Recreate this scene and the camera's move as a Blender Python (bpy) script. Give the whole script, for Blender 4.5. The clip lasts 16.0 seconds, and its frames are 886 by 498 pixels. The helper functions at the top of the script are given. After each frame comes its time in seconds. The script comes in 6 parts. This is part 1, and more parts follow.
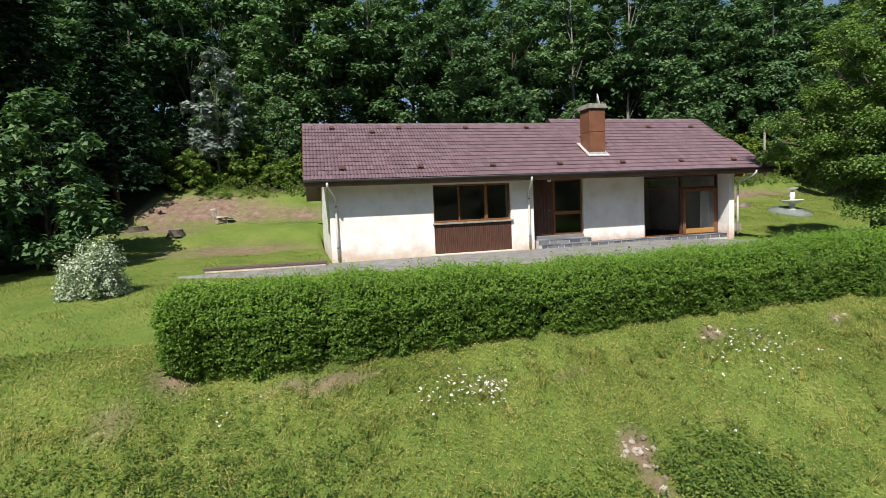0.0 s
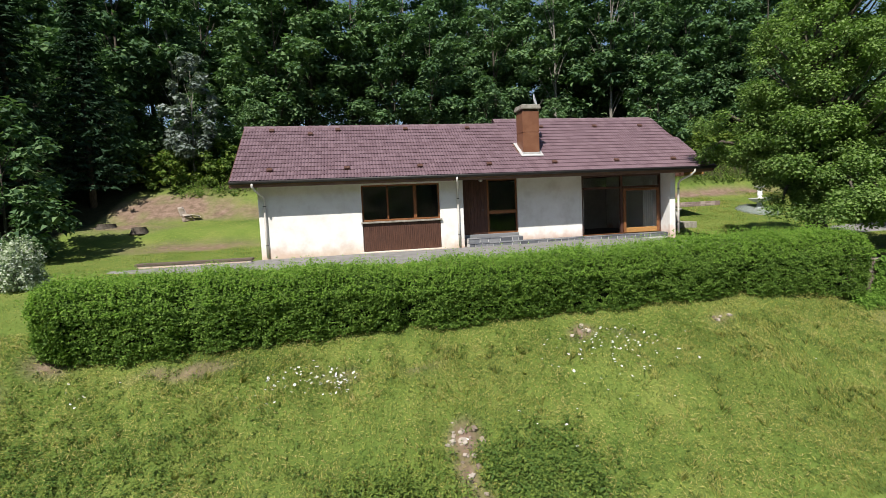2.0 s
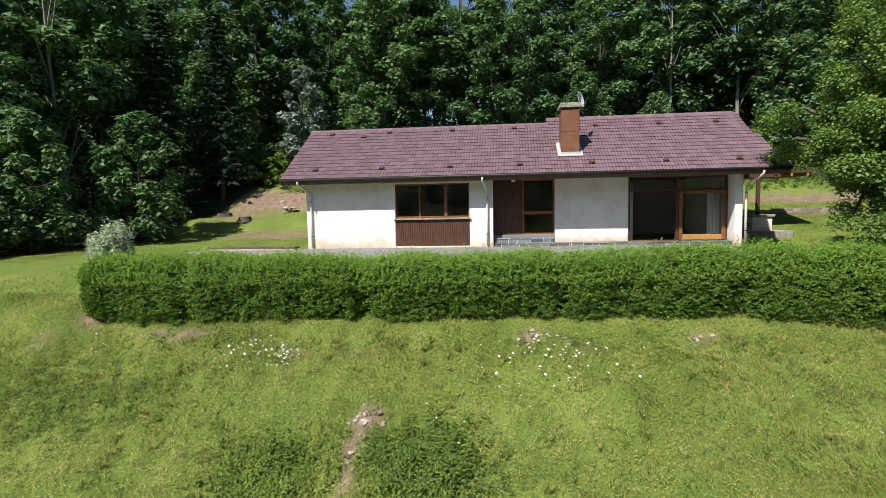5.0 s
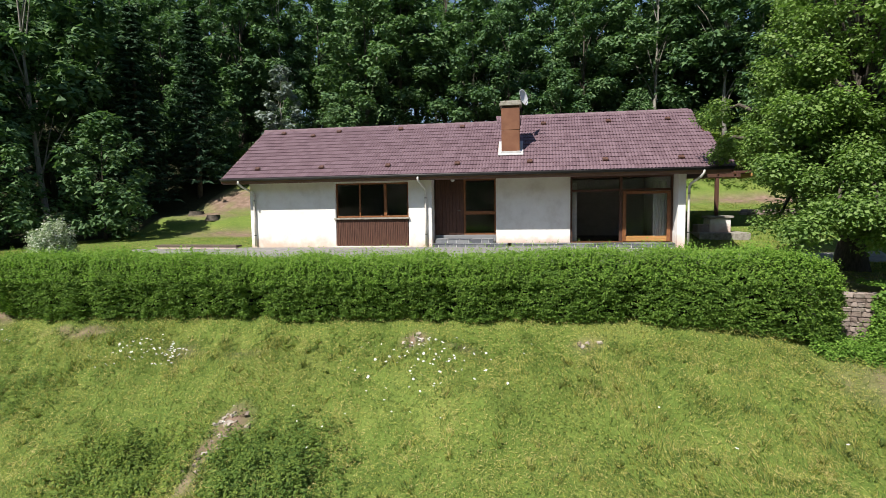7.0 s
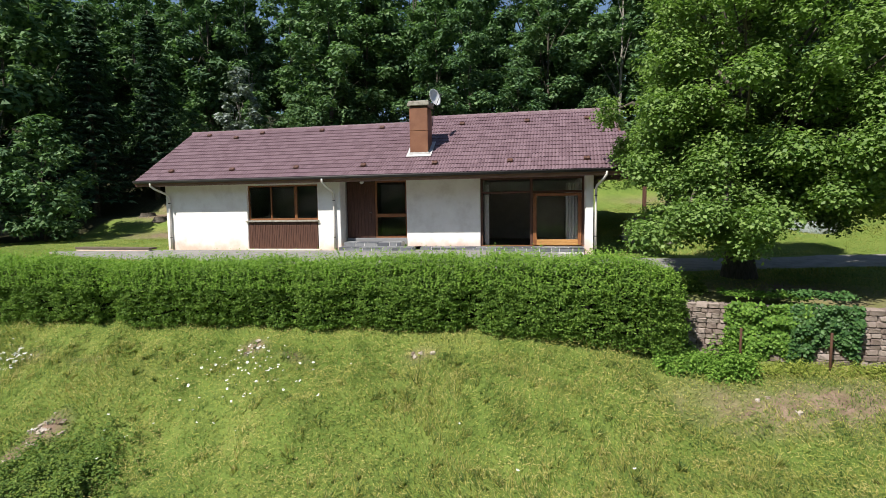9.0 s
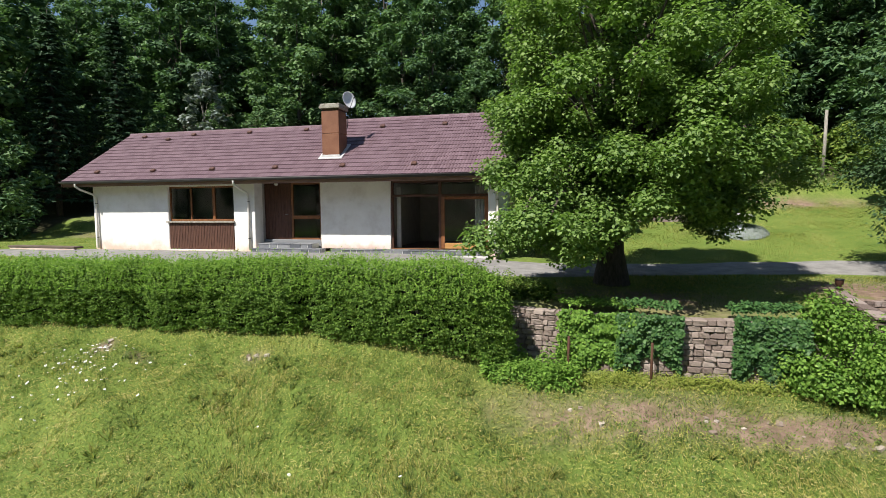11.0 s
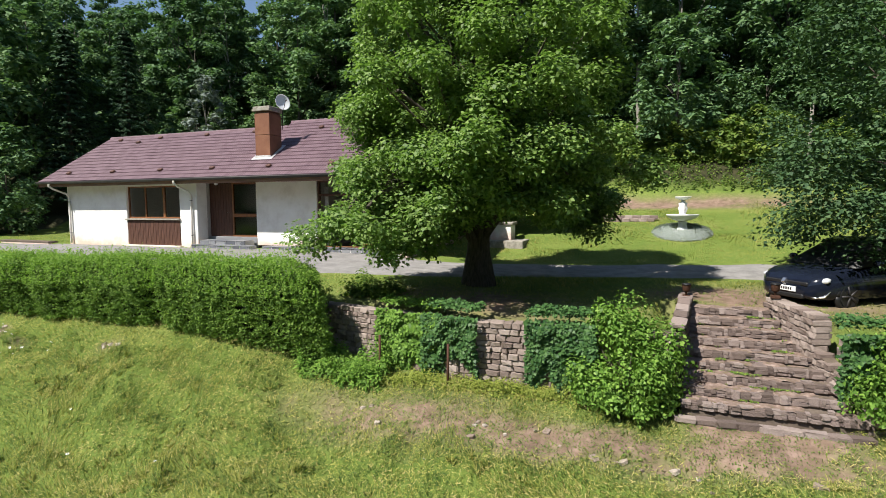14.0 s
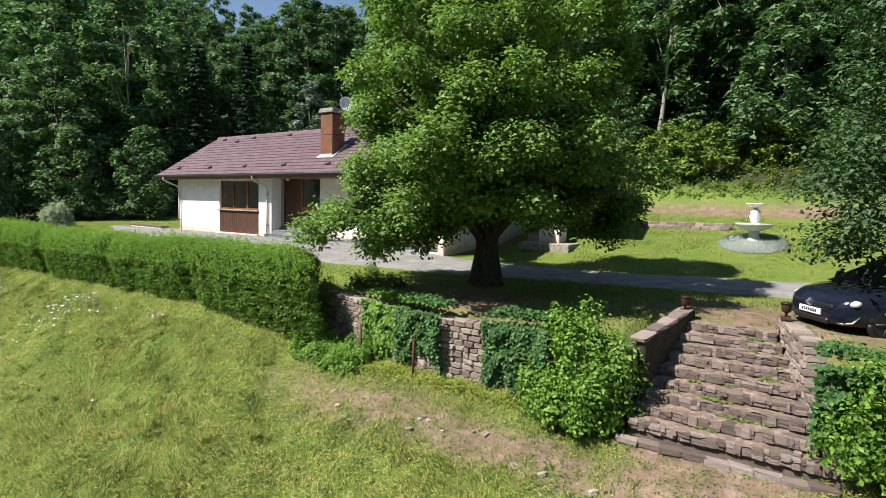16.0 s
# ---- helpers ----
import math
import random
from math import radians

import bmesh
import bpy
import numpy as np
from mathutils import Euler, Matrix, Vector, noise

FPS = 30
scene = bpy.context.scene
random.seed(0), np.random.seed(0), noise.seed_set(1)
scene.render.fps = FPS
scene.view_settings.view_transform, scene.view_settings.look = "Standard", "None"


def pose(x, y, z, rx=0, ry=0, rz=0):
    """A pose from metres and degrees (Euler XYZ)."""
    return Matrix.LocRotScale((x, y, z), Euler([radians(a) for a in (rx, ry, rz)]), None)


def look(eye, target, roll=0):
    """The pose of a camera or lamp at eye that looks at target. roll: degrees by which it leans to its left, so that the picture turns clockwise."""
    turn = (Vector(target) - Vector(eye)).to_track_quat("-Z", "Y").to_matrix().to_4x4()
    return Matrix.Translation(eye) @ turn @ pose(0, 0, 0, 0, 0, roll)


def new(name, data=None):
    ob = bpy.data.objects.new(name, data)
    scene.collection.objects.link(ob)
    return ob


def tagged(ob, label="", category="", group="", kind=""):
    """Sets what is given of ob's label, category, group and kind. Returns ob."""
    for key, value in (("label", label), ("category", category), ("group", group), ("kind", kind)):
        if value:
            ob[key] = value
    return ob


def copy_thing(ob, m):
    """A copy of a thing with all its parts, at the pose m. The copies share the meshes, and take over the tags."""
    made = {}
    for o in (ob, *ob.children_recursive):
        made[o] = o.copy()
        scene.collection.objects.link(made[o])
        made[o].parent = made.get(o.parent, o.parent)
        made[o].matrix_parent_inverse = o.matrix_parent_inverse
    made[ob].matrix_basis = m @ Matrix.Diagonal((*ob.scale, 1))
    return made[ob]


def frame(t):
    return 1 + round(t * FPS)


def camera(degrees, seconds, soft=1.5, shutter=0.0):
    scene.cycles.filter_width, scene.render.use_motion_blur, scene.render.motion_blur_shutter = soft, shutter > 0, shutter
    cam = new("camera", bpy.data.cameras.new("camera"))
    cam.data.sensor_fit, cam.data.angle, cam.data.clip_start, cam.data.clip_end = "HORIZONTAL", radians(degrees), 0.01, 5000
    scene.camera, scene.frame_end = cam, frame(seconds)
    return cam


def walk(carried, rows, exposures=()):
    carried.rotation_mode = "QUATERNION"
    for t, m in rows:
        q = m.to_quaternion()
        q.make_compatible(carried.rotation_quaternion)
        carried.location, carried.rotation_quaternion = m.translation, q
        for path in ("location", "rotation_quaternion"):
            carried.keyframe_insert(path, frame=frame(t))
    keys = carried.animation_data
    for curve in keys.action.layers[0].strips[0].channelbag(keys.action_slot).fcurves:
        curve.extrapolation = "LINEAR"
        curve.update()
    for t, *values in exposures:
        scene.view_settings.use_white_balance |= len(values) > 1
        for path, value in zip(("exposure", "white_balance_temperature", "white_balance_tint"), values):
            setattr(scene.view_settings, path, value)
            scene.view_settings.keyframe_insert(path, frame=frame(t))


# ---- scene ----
cam = camera(81.3, 16.0, 0.8)
PATH = [
    (0, (-0.885, -0.476, 1.706), (-0.369, 1.45, 1.547), -2.6),
    (0.5, (-0.065, -0.88, 1.715), (0.429, 1.051, 1.552), -2.6),
    (1, (0.81, -1.268, 1.698), (1.272, 0.671, 1.532), -2.6),
    (1.5, (1.688, -1.637, 1.688), (2.122, 0.308, 1.521), -2.5),
    (2, (2.618, -1.961, 1.683), (3.024, -0.01, 1.512), -2.6),
    (2.5, (3.541, -2.251, 1.659), (3.923, -0.295, 1.486), -2.6),
    (3, (4.442, -2.509, 1.625), (4.804, -0.549, 1.454), -2.5),
    (3.5, (5.3, -2.751, 1.61), (5.574, -0.777, 1.44), -2.3),
    (4, (6.144, -2.935, 1.583), (6.232, -0.944, 1.42), -1.8),
    (4.2, (6.491, -2.983, 1.573), (6.49, -0.989, 1.412), -1.5),
    (6.3, (9.71, -2.507, 1.616), (9.429, -0.533, 1.448), -0.9),
    (6.5, (10.083, -2.448, 1.613), (9.797, -0.476, 1.445), -0.8),
    (7, (11.069, -2.248, 1.598), (10.76, -0.279, 1.43), -0.9),
    (7.5, (12.108, -1.964, 1.607), (11.775, 0.001, 1.438), -0.9),
    (8, (13.115, -1.644, 1.612), (12.763, 0.318, 1.445), -0.9),
    (8.5, (14.141, -1.353, 1.621), (13.775, 0.606, 1.454), -0.9),
    (9, (15.212, -1.07, 1.619), (14.823, 0.885, 1.453), -0.9),
    (9.5, (16.249, -0.794, 1.606), (15.844, 1.158, 1.443), -0.6),
    (10, (17.282, -0.515, 1.583), (16.861, 1.434, 1.425), -0.5),
    (10.2, (17.679, -0.409, 1.581), (17.255, 1.539, 1.424), -0.3),
    (12.3, (21.351, 0.094, 1.764), (20.785, 2.004, 1.586), -0.8),
    (12.5, (21.694, 0.211, 1.759), (21.107, 2.114, 1.579), -0.6),
    (13, (22.522, 0.503, 1.716), (21.894, 2.394, 1.54), -0.4),
    (13.5, (23.341, 0.794, 1.691), (22.682, 2.675, 1.517), -0.3),
    (14, (24.119, 1.12, 1.641), (23.44, 2.994, 1.474), -0.3),
    (14.5, (24.86, 1.438, 1.605), (24.161, 3.305, 1.441), -0.1),
    (15, (25.569, 1.763, 1.586), (24.833, 3.616, 1.425), 0.0),
    (15.5, (26.201, 2.042, 1.579), (25.313, 3.827, 1.416), 0.7),
    (16, (26.788, 2.304, 1.578), (25.695, 3.972, 1.412), 1.5),
]
walk(cam, [(t, look(eye, target, roll)) for t, eye, target, roll in PATH], [(0, 0.5), (7, 0.7), (13, 0.82), (16, 0.94)])

# ---- world, sun, exposure ----
SUN = Vector((0.42, 0.66, -1.0)).normalized()
world = bpy.data.worlds.new("sky")
scene.world = world
world.use_nodes = True
wn = world.node_tree.nodes
sky = wn.new("ShaderNodeTexSky")
sky.sky_type = "NISHITA"
sky.sun_disc = False
sky.sun_elevation = math.asin(-SUN.z)
sky.sun_rotation = math.atan2(-SUN.x, -SUN.y)
sky.air_density, sky.dust_density, sky.ozone_density = 1.0, 0.4, 1.5
world.node_tree.links.new(sky.outputs[0], wn["Background"].inputs[0])
wn["Background"].inputs[1].default_value = 0.07
sun_data = bpy.data.lights.new("sun", "SUN")
sun_data.energy, sun_data.angle, sun_data.color = 5.0, radians(0.55), (1.0, 0.95, 0.87)
sun_lamp = new("sun", sun_data)
sun_lamp.rotation_mode = "QUATERNION"
sun_lamp.rotation_quaternion = SUN.to_track_quat("-Z", "Y")

rng = np.random.default_rng(7)


# ---- number fields ----
def lattice(x, y, size, seed):
    """Smooth noise from 0 to 1 over the plan."""
    g = np.random.default_rng(seed).random((128, 128))
    u, v = np.asarray(x) / size, np.asarray(y) / size
    i, j = np.floor(u).astype(int), np.floor(v).astype(int)
    a, b = u - i, v - j
    a, b = a * a * (3 - 2 * a), b * b * (3 - 2 * b)
    return ((g[i % 128, j % 128] * (1 - a) + g[(i + 1) % 128, j % 128] * a) * (1 - b)
            + (g[i % 128, (j + 1) % 128] * (1 - a) + g[(i + 1) % 128, (j + 1) % 128] * a) * b)


def ease(a, b, x):
    k = np.clip((np.asarray(x, float) - a) / (b - a), 0, 1)
    return k * k * (3 - 2 * k)


PROFILE_Y = np.linspace(-200, 400, 12001)


def profile(ys, zs, blur):
    z = np.interp(PROFILE_Y, ys, zs)
    k = np.exp(-0.5 * (np.arange(-40, 41) * 0.05 / blur) ** 2)
    return np.convolve(np.pad(z, 40, mode="edge"), k / k.sum(), "valid")


WEST = profile([-200, -120, -60, -30, -15, 0, 4, 6.3, 7.5, 8.7, 10, 10.9, 12.5, 14, 17, 22, 23.6, 24.9, 27.2, 29, 30, 32, 36, 60, 120, 400],
               [70, 34, 4, -6.5, -6.2, -5, -4.2, -3.5, -3.15, -2.25, -1.5, -0.7, -0.28, -0.1, 0, 0.2, 0.45, 1.15, 1.4, 2.55, 3.1, 4.2, 5.8, 11, 18, 24], 0.35)
EAST = profile([-200, -120, -60, -30, -15, 0, 4, 7.5, 8.4, 9.5, 10.6, 12, 14, 17.2, 19.6, 22.5, 27.5, 28.6, 31, 36, 60, 120, 400],
               [70, 34, 4, -6.0, -5.4, -4.4, -3.7, -2.85, -2.6, -2.15, -1.8, -1.6, -1.55, -1.5, -1.36, -0.6, 0.4, 0.7, 2.6, 4.7, 10, 17, 23], 0.25)


def wall_y(x):
    """The line of the retaining wall."""
    return np.interp(x, [17.0, 18.4, 21.2, 25, 28, 34], [11.5, 11.3, 10.7, 10.8, 11.0, 11.2])


def stair_line(y):
    return -1.72 + (np.asarray(y) - 10.4) / 2.8 * 1.2


def ground(x, y):
    """The height of the ground."""
    x, y = np.asarray(x, float), np.asarray(y, float)
    w = np.interp(y, PROFILE_Y, WEST) + 0.35 * np.exp(-((y - 9.9) / 1.2) ** 2) * (1 - ease(-5, -2, x))
    step = np.clip((y - wall_y(x) - 0.1) / 0.12, 0, 1)
    e = np.interp(y, PROFILE_Y, EAST) + 1.05 * step
    z = w + (e - w) * np.where(y < 11.5, ease(14, 18.8, x), ease(10, 24, x))
    meadow = 1 - ease(9.5, 10.6, y)
    z = z + meadow * (0.3 * (lattice(x, y, 1.3, 1) - 0.5) + 0.22 * (lattice(x, y, 0.45, 2) - 0.5))
    z = z + 0.3 * np.exp(-((x - 10.5) / 3.8) ** 2 - ((y - 7.9) / 1.0) ** 2) - 0.28 * np.exp(-((x - 18.9) / 1.5) ** 2 - ((y - 9.3) / 1.2) ** 2)
    z = z + 0.05 * (lattice(x, y, 2.5, 3) - 0.5) * ease(18, 22, y) * ease(0, 3, np.abs(x - 8.5) - 9)
    in_stair = (x > 24.78) & (x < 27.65) & (y > 10.35) & (y < 13.5)
    z = np.where(in_stair, np.minimum(z, stair_line(y) - 0.35), z)
    under_house = (x > -0.2) & (x < 17.3) & (y > 17.3) & (y < 24.6)
    z = np.where(under_house, np.minimum(z, -0.02), z)
    return z + 1.5 * (lattice(x, y, 9.0, 5) - 0.5) * ease(34, 45, y) + 26 * ease(26, 120, -x) * ease(-60, 0, y)


def soil(x, y):
    """How bare the earth is: 1 bare, 0 grown over."""
    x, y = np.asarray(x, float), np.asarray(y, float)
    n = lattice(x, y, 0.8, 11) * 0.6 + lattice(x, y, 0.25, 12) * 0.4

    def patch(cx, cy, rx, ry, k=1.0):
        return k * np.clip(1.25 - np.hypot((x - cx) / rx, (y - cy) / ry), 0, 1)
    s = patch(4.9, 7.65, 0.4, 0.4, 1.3) + patch(4.72, 6.9, 0.22, 0.5, 1.1) + patch(4.85, 6.1, 0.24, 0.5, 1.0) + patch(8.5, 9.72, 0.4, 0.22, 1.6) + patch(12.5, 9.75, 0.4, 0.2) + patch(-0.6, 9.75, 1.3, 0.16, .9) + patch(2.6, 9.3, 0.5, 0.2, .7)
    s = s + patch(-3.4, 10.0, 0.5, 0.3, .9) + patch(-4.3, 9.3, 0.5, 0.3, .6) + patch(4.4, 9.2, .5, .2, .7) + patch(9.6, 9.5, .4, .2, .7)
    s = s + (patch(20.6, 9.55, 3.0, 0.75, 1.25) + patch(23.6, 9.4, 2.6, 0.5, 1.25) + patch(26.6, 9.6, 3.0, 0.45, 1.1) + patch(30, 9.5, 3.0, .6, 1.0)) * (0.35 + 1.0 * lattice(x, y, 0.13, 13))
    s = s + patch(-5.8, 28.4, 3.6, 1.3, 1.7) + patch(-7.5, 26, 2.5, 1.5, 1.0) + patch(-3.6, 22.6, 3.4, 1.2, 1.0) + patch(-1, 27.5, 3, 0.9, 0.9)
    s = s + patch(26.5, 28.2, 7.5, 0.8, 1.4) + patch(23.5, 25.4, 1.9, 0.5, 2.4) + patch(26.2, 10.15, 1.3, 0.35, 2.2)
    s = s + patch(21, 12.3, 3.4, 1.5, 1.0) + patch(26, 14.5, 2.5, 1.2, 0.75) + patch(29, 14.5, 4, 2.2, 0.9)
    return np.clip(s * (0.2 + 1.15 * n), 0, 0.9)


# ---- mesh helpers ----
def mesh_from(name, verts, faces, mat=None, smooth=False, uniform=None):
    me = bpy.data.meshes.new(name)
    verts = np.asarray(verts, np.float32)
    if uniform:
        faces = np.asarray(faces, np.int32)
        me.vertices.add(len(verts))
        me.vertices.foreach_set("co", verts.ravel())
        me.loops.add(faces.size)
        me.loops.foreach_set("vertex_index", faces.ravel())
        me.polygons.add(len(faces))
        me.polygons.foreach_set("loop_start", np.arange(0, faces.size, uniform, dtype=np.int32))
        me.polygons.foreach_set("loop_total", np.full(len(faces), uniform, np.int32))
        me.update(calc_edges=True)
    else:
        me.from_pydata(verts.tolist(), [], faces)
        me.update()
    if smooth:
        me.polygons.foreach_set("use_smooth", np.ones(len(me.polygons), bool))
    if mat:
        me.materials.append(mat)
    return me


def empty(name, x, y, z, rz=0):
    ob = new(name)
    ob.empty_display_size = 0.2
    ob.matrix_basis = pose(x, y, z, 0, 0, rz)
    return ob


def child(name, me, parent, label=""):
    ob = new(name, me)
    ob.parent = parent
    return tagged(ob, label)


def part(name, bm, material, parent=None, label="", smooth=False):
    """Links a bmesh as one mesh object, under parent where one is given."""
    me = bpy.data.meshes.new(name)
    bm.to_mesh(me)
    bm.free()
    if smooth:
        me.polygons.foreach_set("use_smooth", np.ones(len(me.polygons), bool))
    me.materials.append(material)
    ob = new(name, me)
    if parent is not None:
        ob.parent = parent
    return tagged(ob, label)


def box(bm, x0, x1, y0, y1, z0, z1, bevel=0.0, segments=1):
    """Adds a box, with bevelled edges where asked."""
    r = bmesh.ops.create_cube(bm, size=1.0, matrix=Matrix.Translation(((x0 + x1) / 2, (y0 + y1) / 2, (z0 + z1) / 2)) @ Matrix.Diagonal((x1 - x0, y1 - y0, z1 - z0, 1)))
    if bevel:
        es = list({e for v in r["verts"] for e in v.link_edges})
        bmesh.ops.bevel(bm, geom=es, offset=bevel, segments=segments, affect="EDGES", profile=0.5)
    return bm


def boxed(name, material, parent, x0, x1, y0, y1, z0, z1, bevel=0.0, label=""):
    return part(name, box(bmesh.new(), x0, x1, y0, y1, z0, z1, bevel), material, parent, label)


def tube_data(path, radii, sides=8, cap=True):
    """Vertices and faces of a tube along a path."""
    p = np.asarray(path, float)
    r = np.broadcast_to(np.asarray(radii, float), (len(p),))
    t = np.gradient(p, axis=0)
    t /= np.linalg.norm(t, axis=1)[:, None] + 1e-9
    ref = np.array([0.0, 0, 1]) if abs(t[:, 2]).mean() < 0.8 else np.array([1.0, 0, 0])
    u = np.cross(t, ref)
    u /= np.linalg.norm(u, axis=1)[:, None] + 1e-9
    v = np.cross(t, u)
    a = np.arange(sides) * 2 * np.pi / sides
    ring = np.cos(a)[None, :, None] * u[:, None] + np.sin(a)[None, :, None] * v[:, None]
    verts = (p[:, None] + ring * r[:, None, None]).reshape(-1, 3)
    i, j = np.meshgrid(np.arange(len(p) - 1), np.arange(sides), indexing="ij")
    k = (j + 1) % sides
    faces = np.stack([i * sides + j, (i + 1) * sides + j, (i + 1) * sides + k, i * sides + k], -1).reshape(-1, 4).tolist()
    if cap:
        faces.append(list(range(sides)))
        faces.append(list(range(len(verts) - sides, len(verts)))[::-1])
    return verts, faces


def merge(pieces):
    vs, fs, n = [], [], 0
    for v, f in pieces:
        vs.append(np.asarray(v))
        fs.extend([[i + n for i in q] for q in f])
        n += len(v)
    return np.concatenate(vs), fs


def tubes(name, material, parent, runs, sides=8, label=""):
    v, f = merge([tube_data(p, r, sides) for p, r in runs])
    return child(name, mesh_from(name, v, f, material, smooth=True), parent, label)


def lathe(name, material, parent, rings, sides=24, label="", wave=0.0, waves=0, centre=(0, 0)):
    """A turned shape from rings of radius and height; its rim can be scalloped."""
    a = np.arange(sides) * 2 * np.pi / sides
    verts = [((r * (1 + wave * np.cos(waves * t))) * np.cos(t) + centre[0], (r * (1 + wave * np.cos(waves * t))) * np.sin(t) + centre[1], z) for r, z in rings for t in a]
    faces = [[i * sides + j, i * sides + (j + 1) % sides, (i + 1) * sides + (j + 1) % sides, (i + 1) * sides + j] for i in range(len(rings) - 1) for j in range(sides)]
    faces += [list(range(sides))[::-1], list(range(len(verts) - sides, len(verts)))]
    return child(name, mesh_from(name, verts, faces, material, smooth=True), parent, label)


def leaf_mesh(name, at, face, size, material, narrow=0.55, droop=0.25, r=None, along=None, simple=False):
    """Many small folded leaves at their feet, whose upper sides turn towards face."""
    r = r or rng
    n = len(at)
    up = face / (np.linalg.norm(face, axis=1)[:, None] + 1e-9)
    way = r.normal(size=(n, 3)) if along is None else along + 0.5 * r.normal(size=(n, 3))
    side = np.cross(up, way)
    side /= np.linalg.norm(side, axis=1)[:, None] + 1e-9
    out = np.cross(side, up)
    size = np.broadcast_to(size, (n,))[:, None]
    mid = at + out * size * 0.5
    if simple:
        v = np.empty((n, 3, 3), np.float32)
        v[:, 0] = at + side * size * narrow * 0.55
        v[:, 1] = at + out * size - up * size * droop * 0.3
        v[:, 2] = at - side * size * narrow * 0.55
        return mesh_from(name, v.reshape(-1, 3), np.arange(n * 3).reshape(-1, 3), material, uniform=3)
    v = np.empty((n, 4, 3), np.float32)
    v[:, 0] = at
    v[:, 1] = mid + side * size * narrow * 0.5 + up * size * droop * 0.4
    v[:, 2] = at + out * size - up * size * droop * 0.3
    v[:, 3] = mid - side * size * narrow * 0.5 + up * size * droop * 0.4
    return mesh_from(name, v.reshape(-1, 3), np.arange(n * 4).reshape(-1, 4), material, uniform=4)


def balls(r, n):
    v = r.normal(size=(n, 3))
    return v / np.linalg.norm(v, axis=1)[:, None]


# ---- materials ----
def material(name, colours, scale=8.0, rough=0.7, bump=0.2, bump_scale=40.0, metal=0.0, random_by="", detail=6.0, stretch=(1, 1, 1), spec=0.4, hue=0.0, coat=0.0):
    """A surface of two to four colours mixed by noise at two scales, with fine relief."""
    m = bpy.data.materials.new(name)
    m.use_nodes = True
    nt = m.node_tree
    nodes, link = nt.nodes, nt.links.new
    b = nodes["Principled BSDF"]
    co = nodes.new("ShaderNodeTexCoord")
    mp = nodes.new("ShaderNodeMapping")
    mp.inputs["Scale"].default_value = stretch
    link(co.outputs["Object"], mp.inputs[0])
    n1 = nodes.new("ShaderNodeTexNoise")
    n1.inputs["Scale"].default_value, n1.inputs["Detail"].default_value, n1.inputs["Roughness"].default_value = scale, detail, 0.65
    link(mp.outputs[0], n1.inputs["Vector"])
    ramp = nodes.new("ShaderNodeValToRGB")
    el = ramp.color_ramp.elements
    while len(el) < len(colours):
        el.new(0.5)
    for i, c in enumerate(colours):
        el[i].position = 0.3 + 0.4 * i / max(1, len(colours) - 1)
        el[i].color = (*c, 1)
    fac = n1.outputs["Fac"]
    if random_by:
        if random_by == "island":
            src = nodes.new("ShaderNodeNewGeometry").outputs["Random Per Island"]
        else:
            src = nodes.new("ShaderNodeObjectInfo").outputs["Random"]
        mx = nodes.new("ShaderNodeMath")
        mx.operation = "MULTIPLY_ADD"
        link(src, mx.inputs[0])
        mx.inputs[1].default_value, mx.inputs[2].default_value = 0.5, 0.0
        ad = nodes.new("ShaderNodeMath")
        ad.operation = "MULTIPLY_ADD"
        link(fac, ad.inputs[0])
        ad.inputs[1].default_value = 0.55
        link(mx.outputs[0], ad.inputs[2])
        fac = ad.outputs[0]
    link(fac, ramp.inputs[0])
    link(ramp.outputs[0], b.inputs["Base Color"])
    b.inputs["Roughness"].default_value, b.inputs["Metallic"].default_value = rough, metal
    b.inputs["Specular IOR Level"].default_value = spec
    b.inputs["Coat Weight"].default_value = coat
    if bump:
        n2 = nodes.new("ShaderNodeTexNoise")
        n2.inputs["Scale"].default_value, n2.inputs["Detail"].default_value = bump_scale, 5
        link(mp.outputs[0], n2.inputs["Vector"])
        bp = nodes.new("ShaderNodeBump")
        bp.inputs["Strength"].default_value, bp.inputs["Distance"].default_value = bump, 0.02
        link(n2.outputs["Fac"], bp.inputs["Height"])
        link(bp.outputs[0], b.inputs["Normal"])
    return m


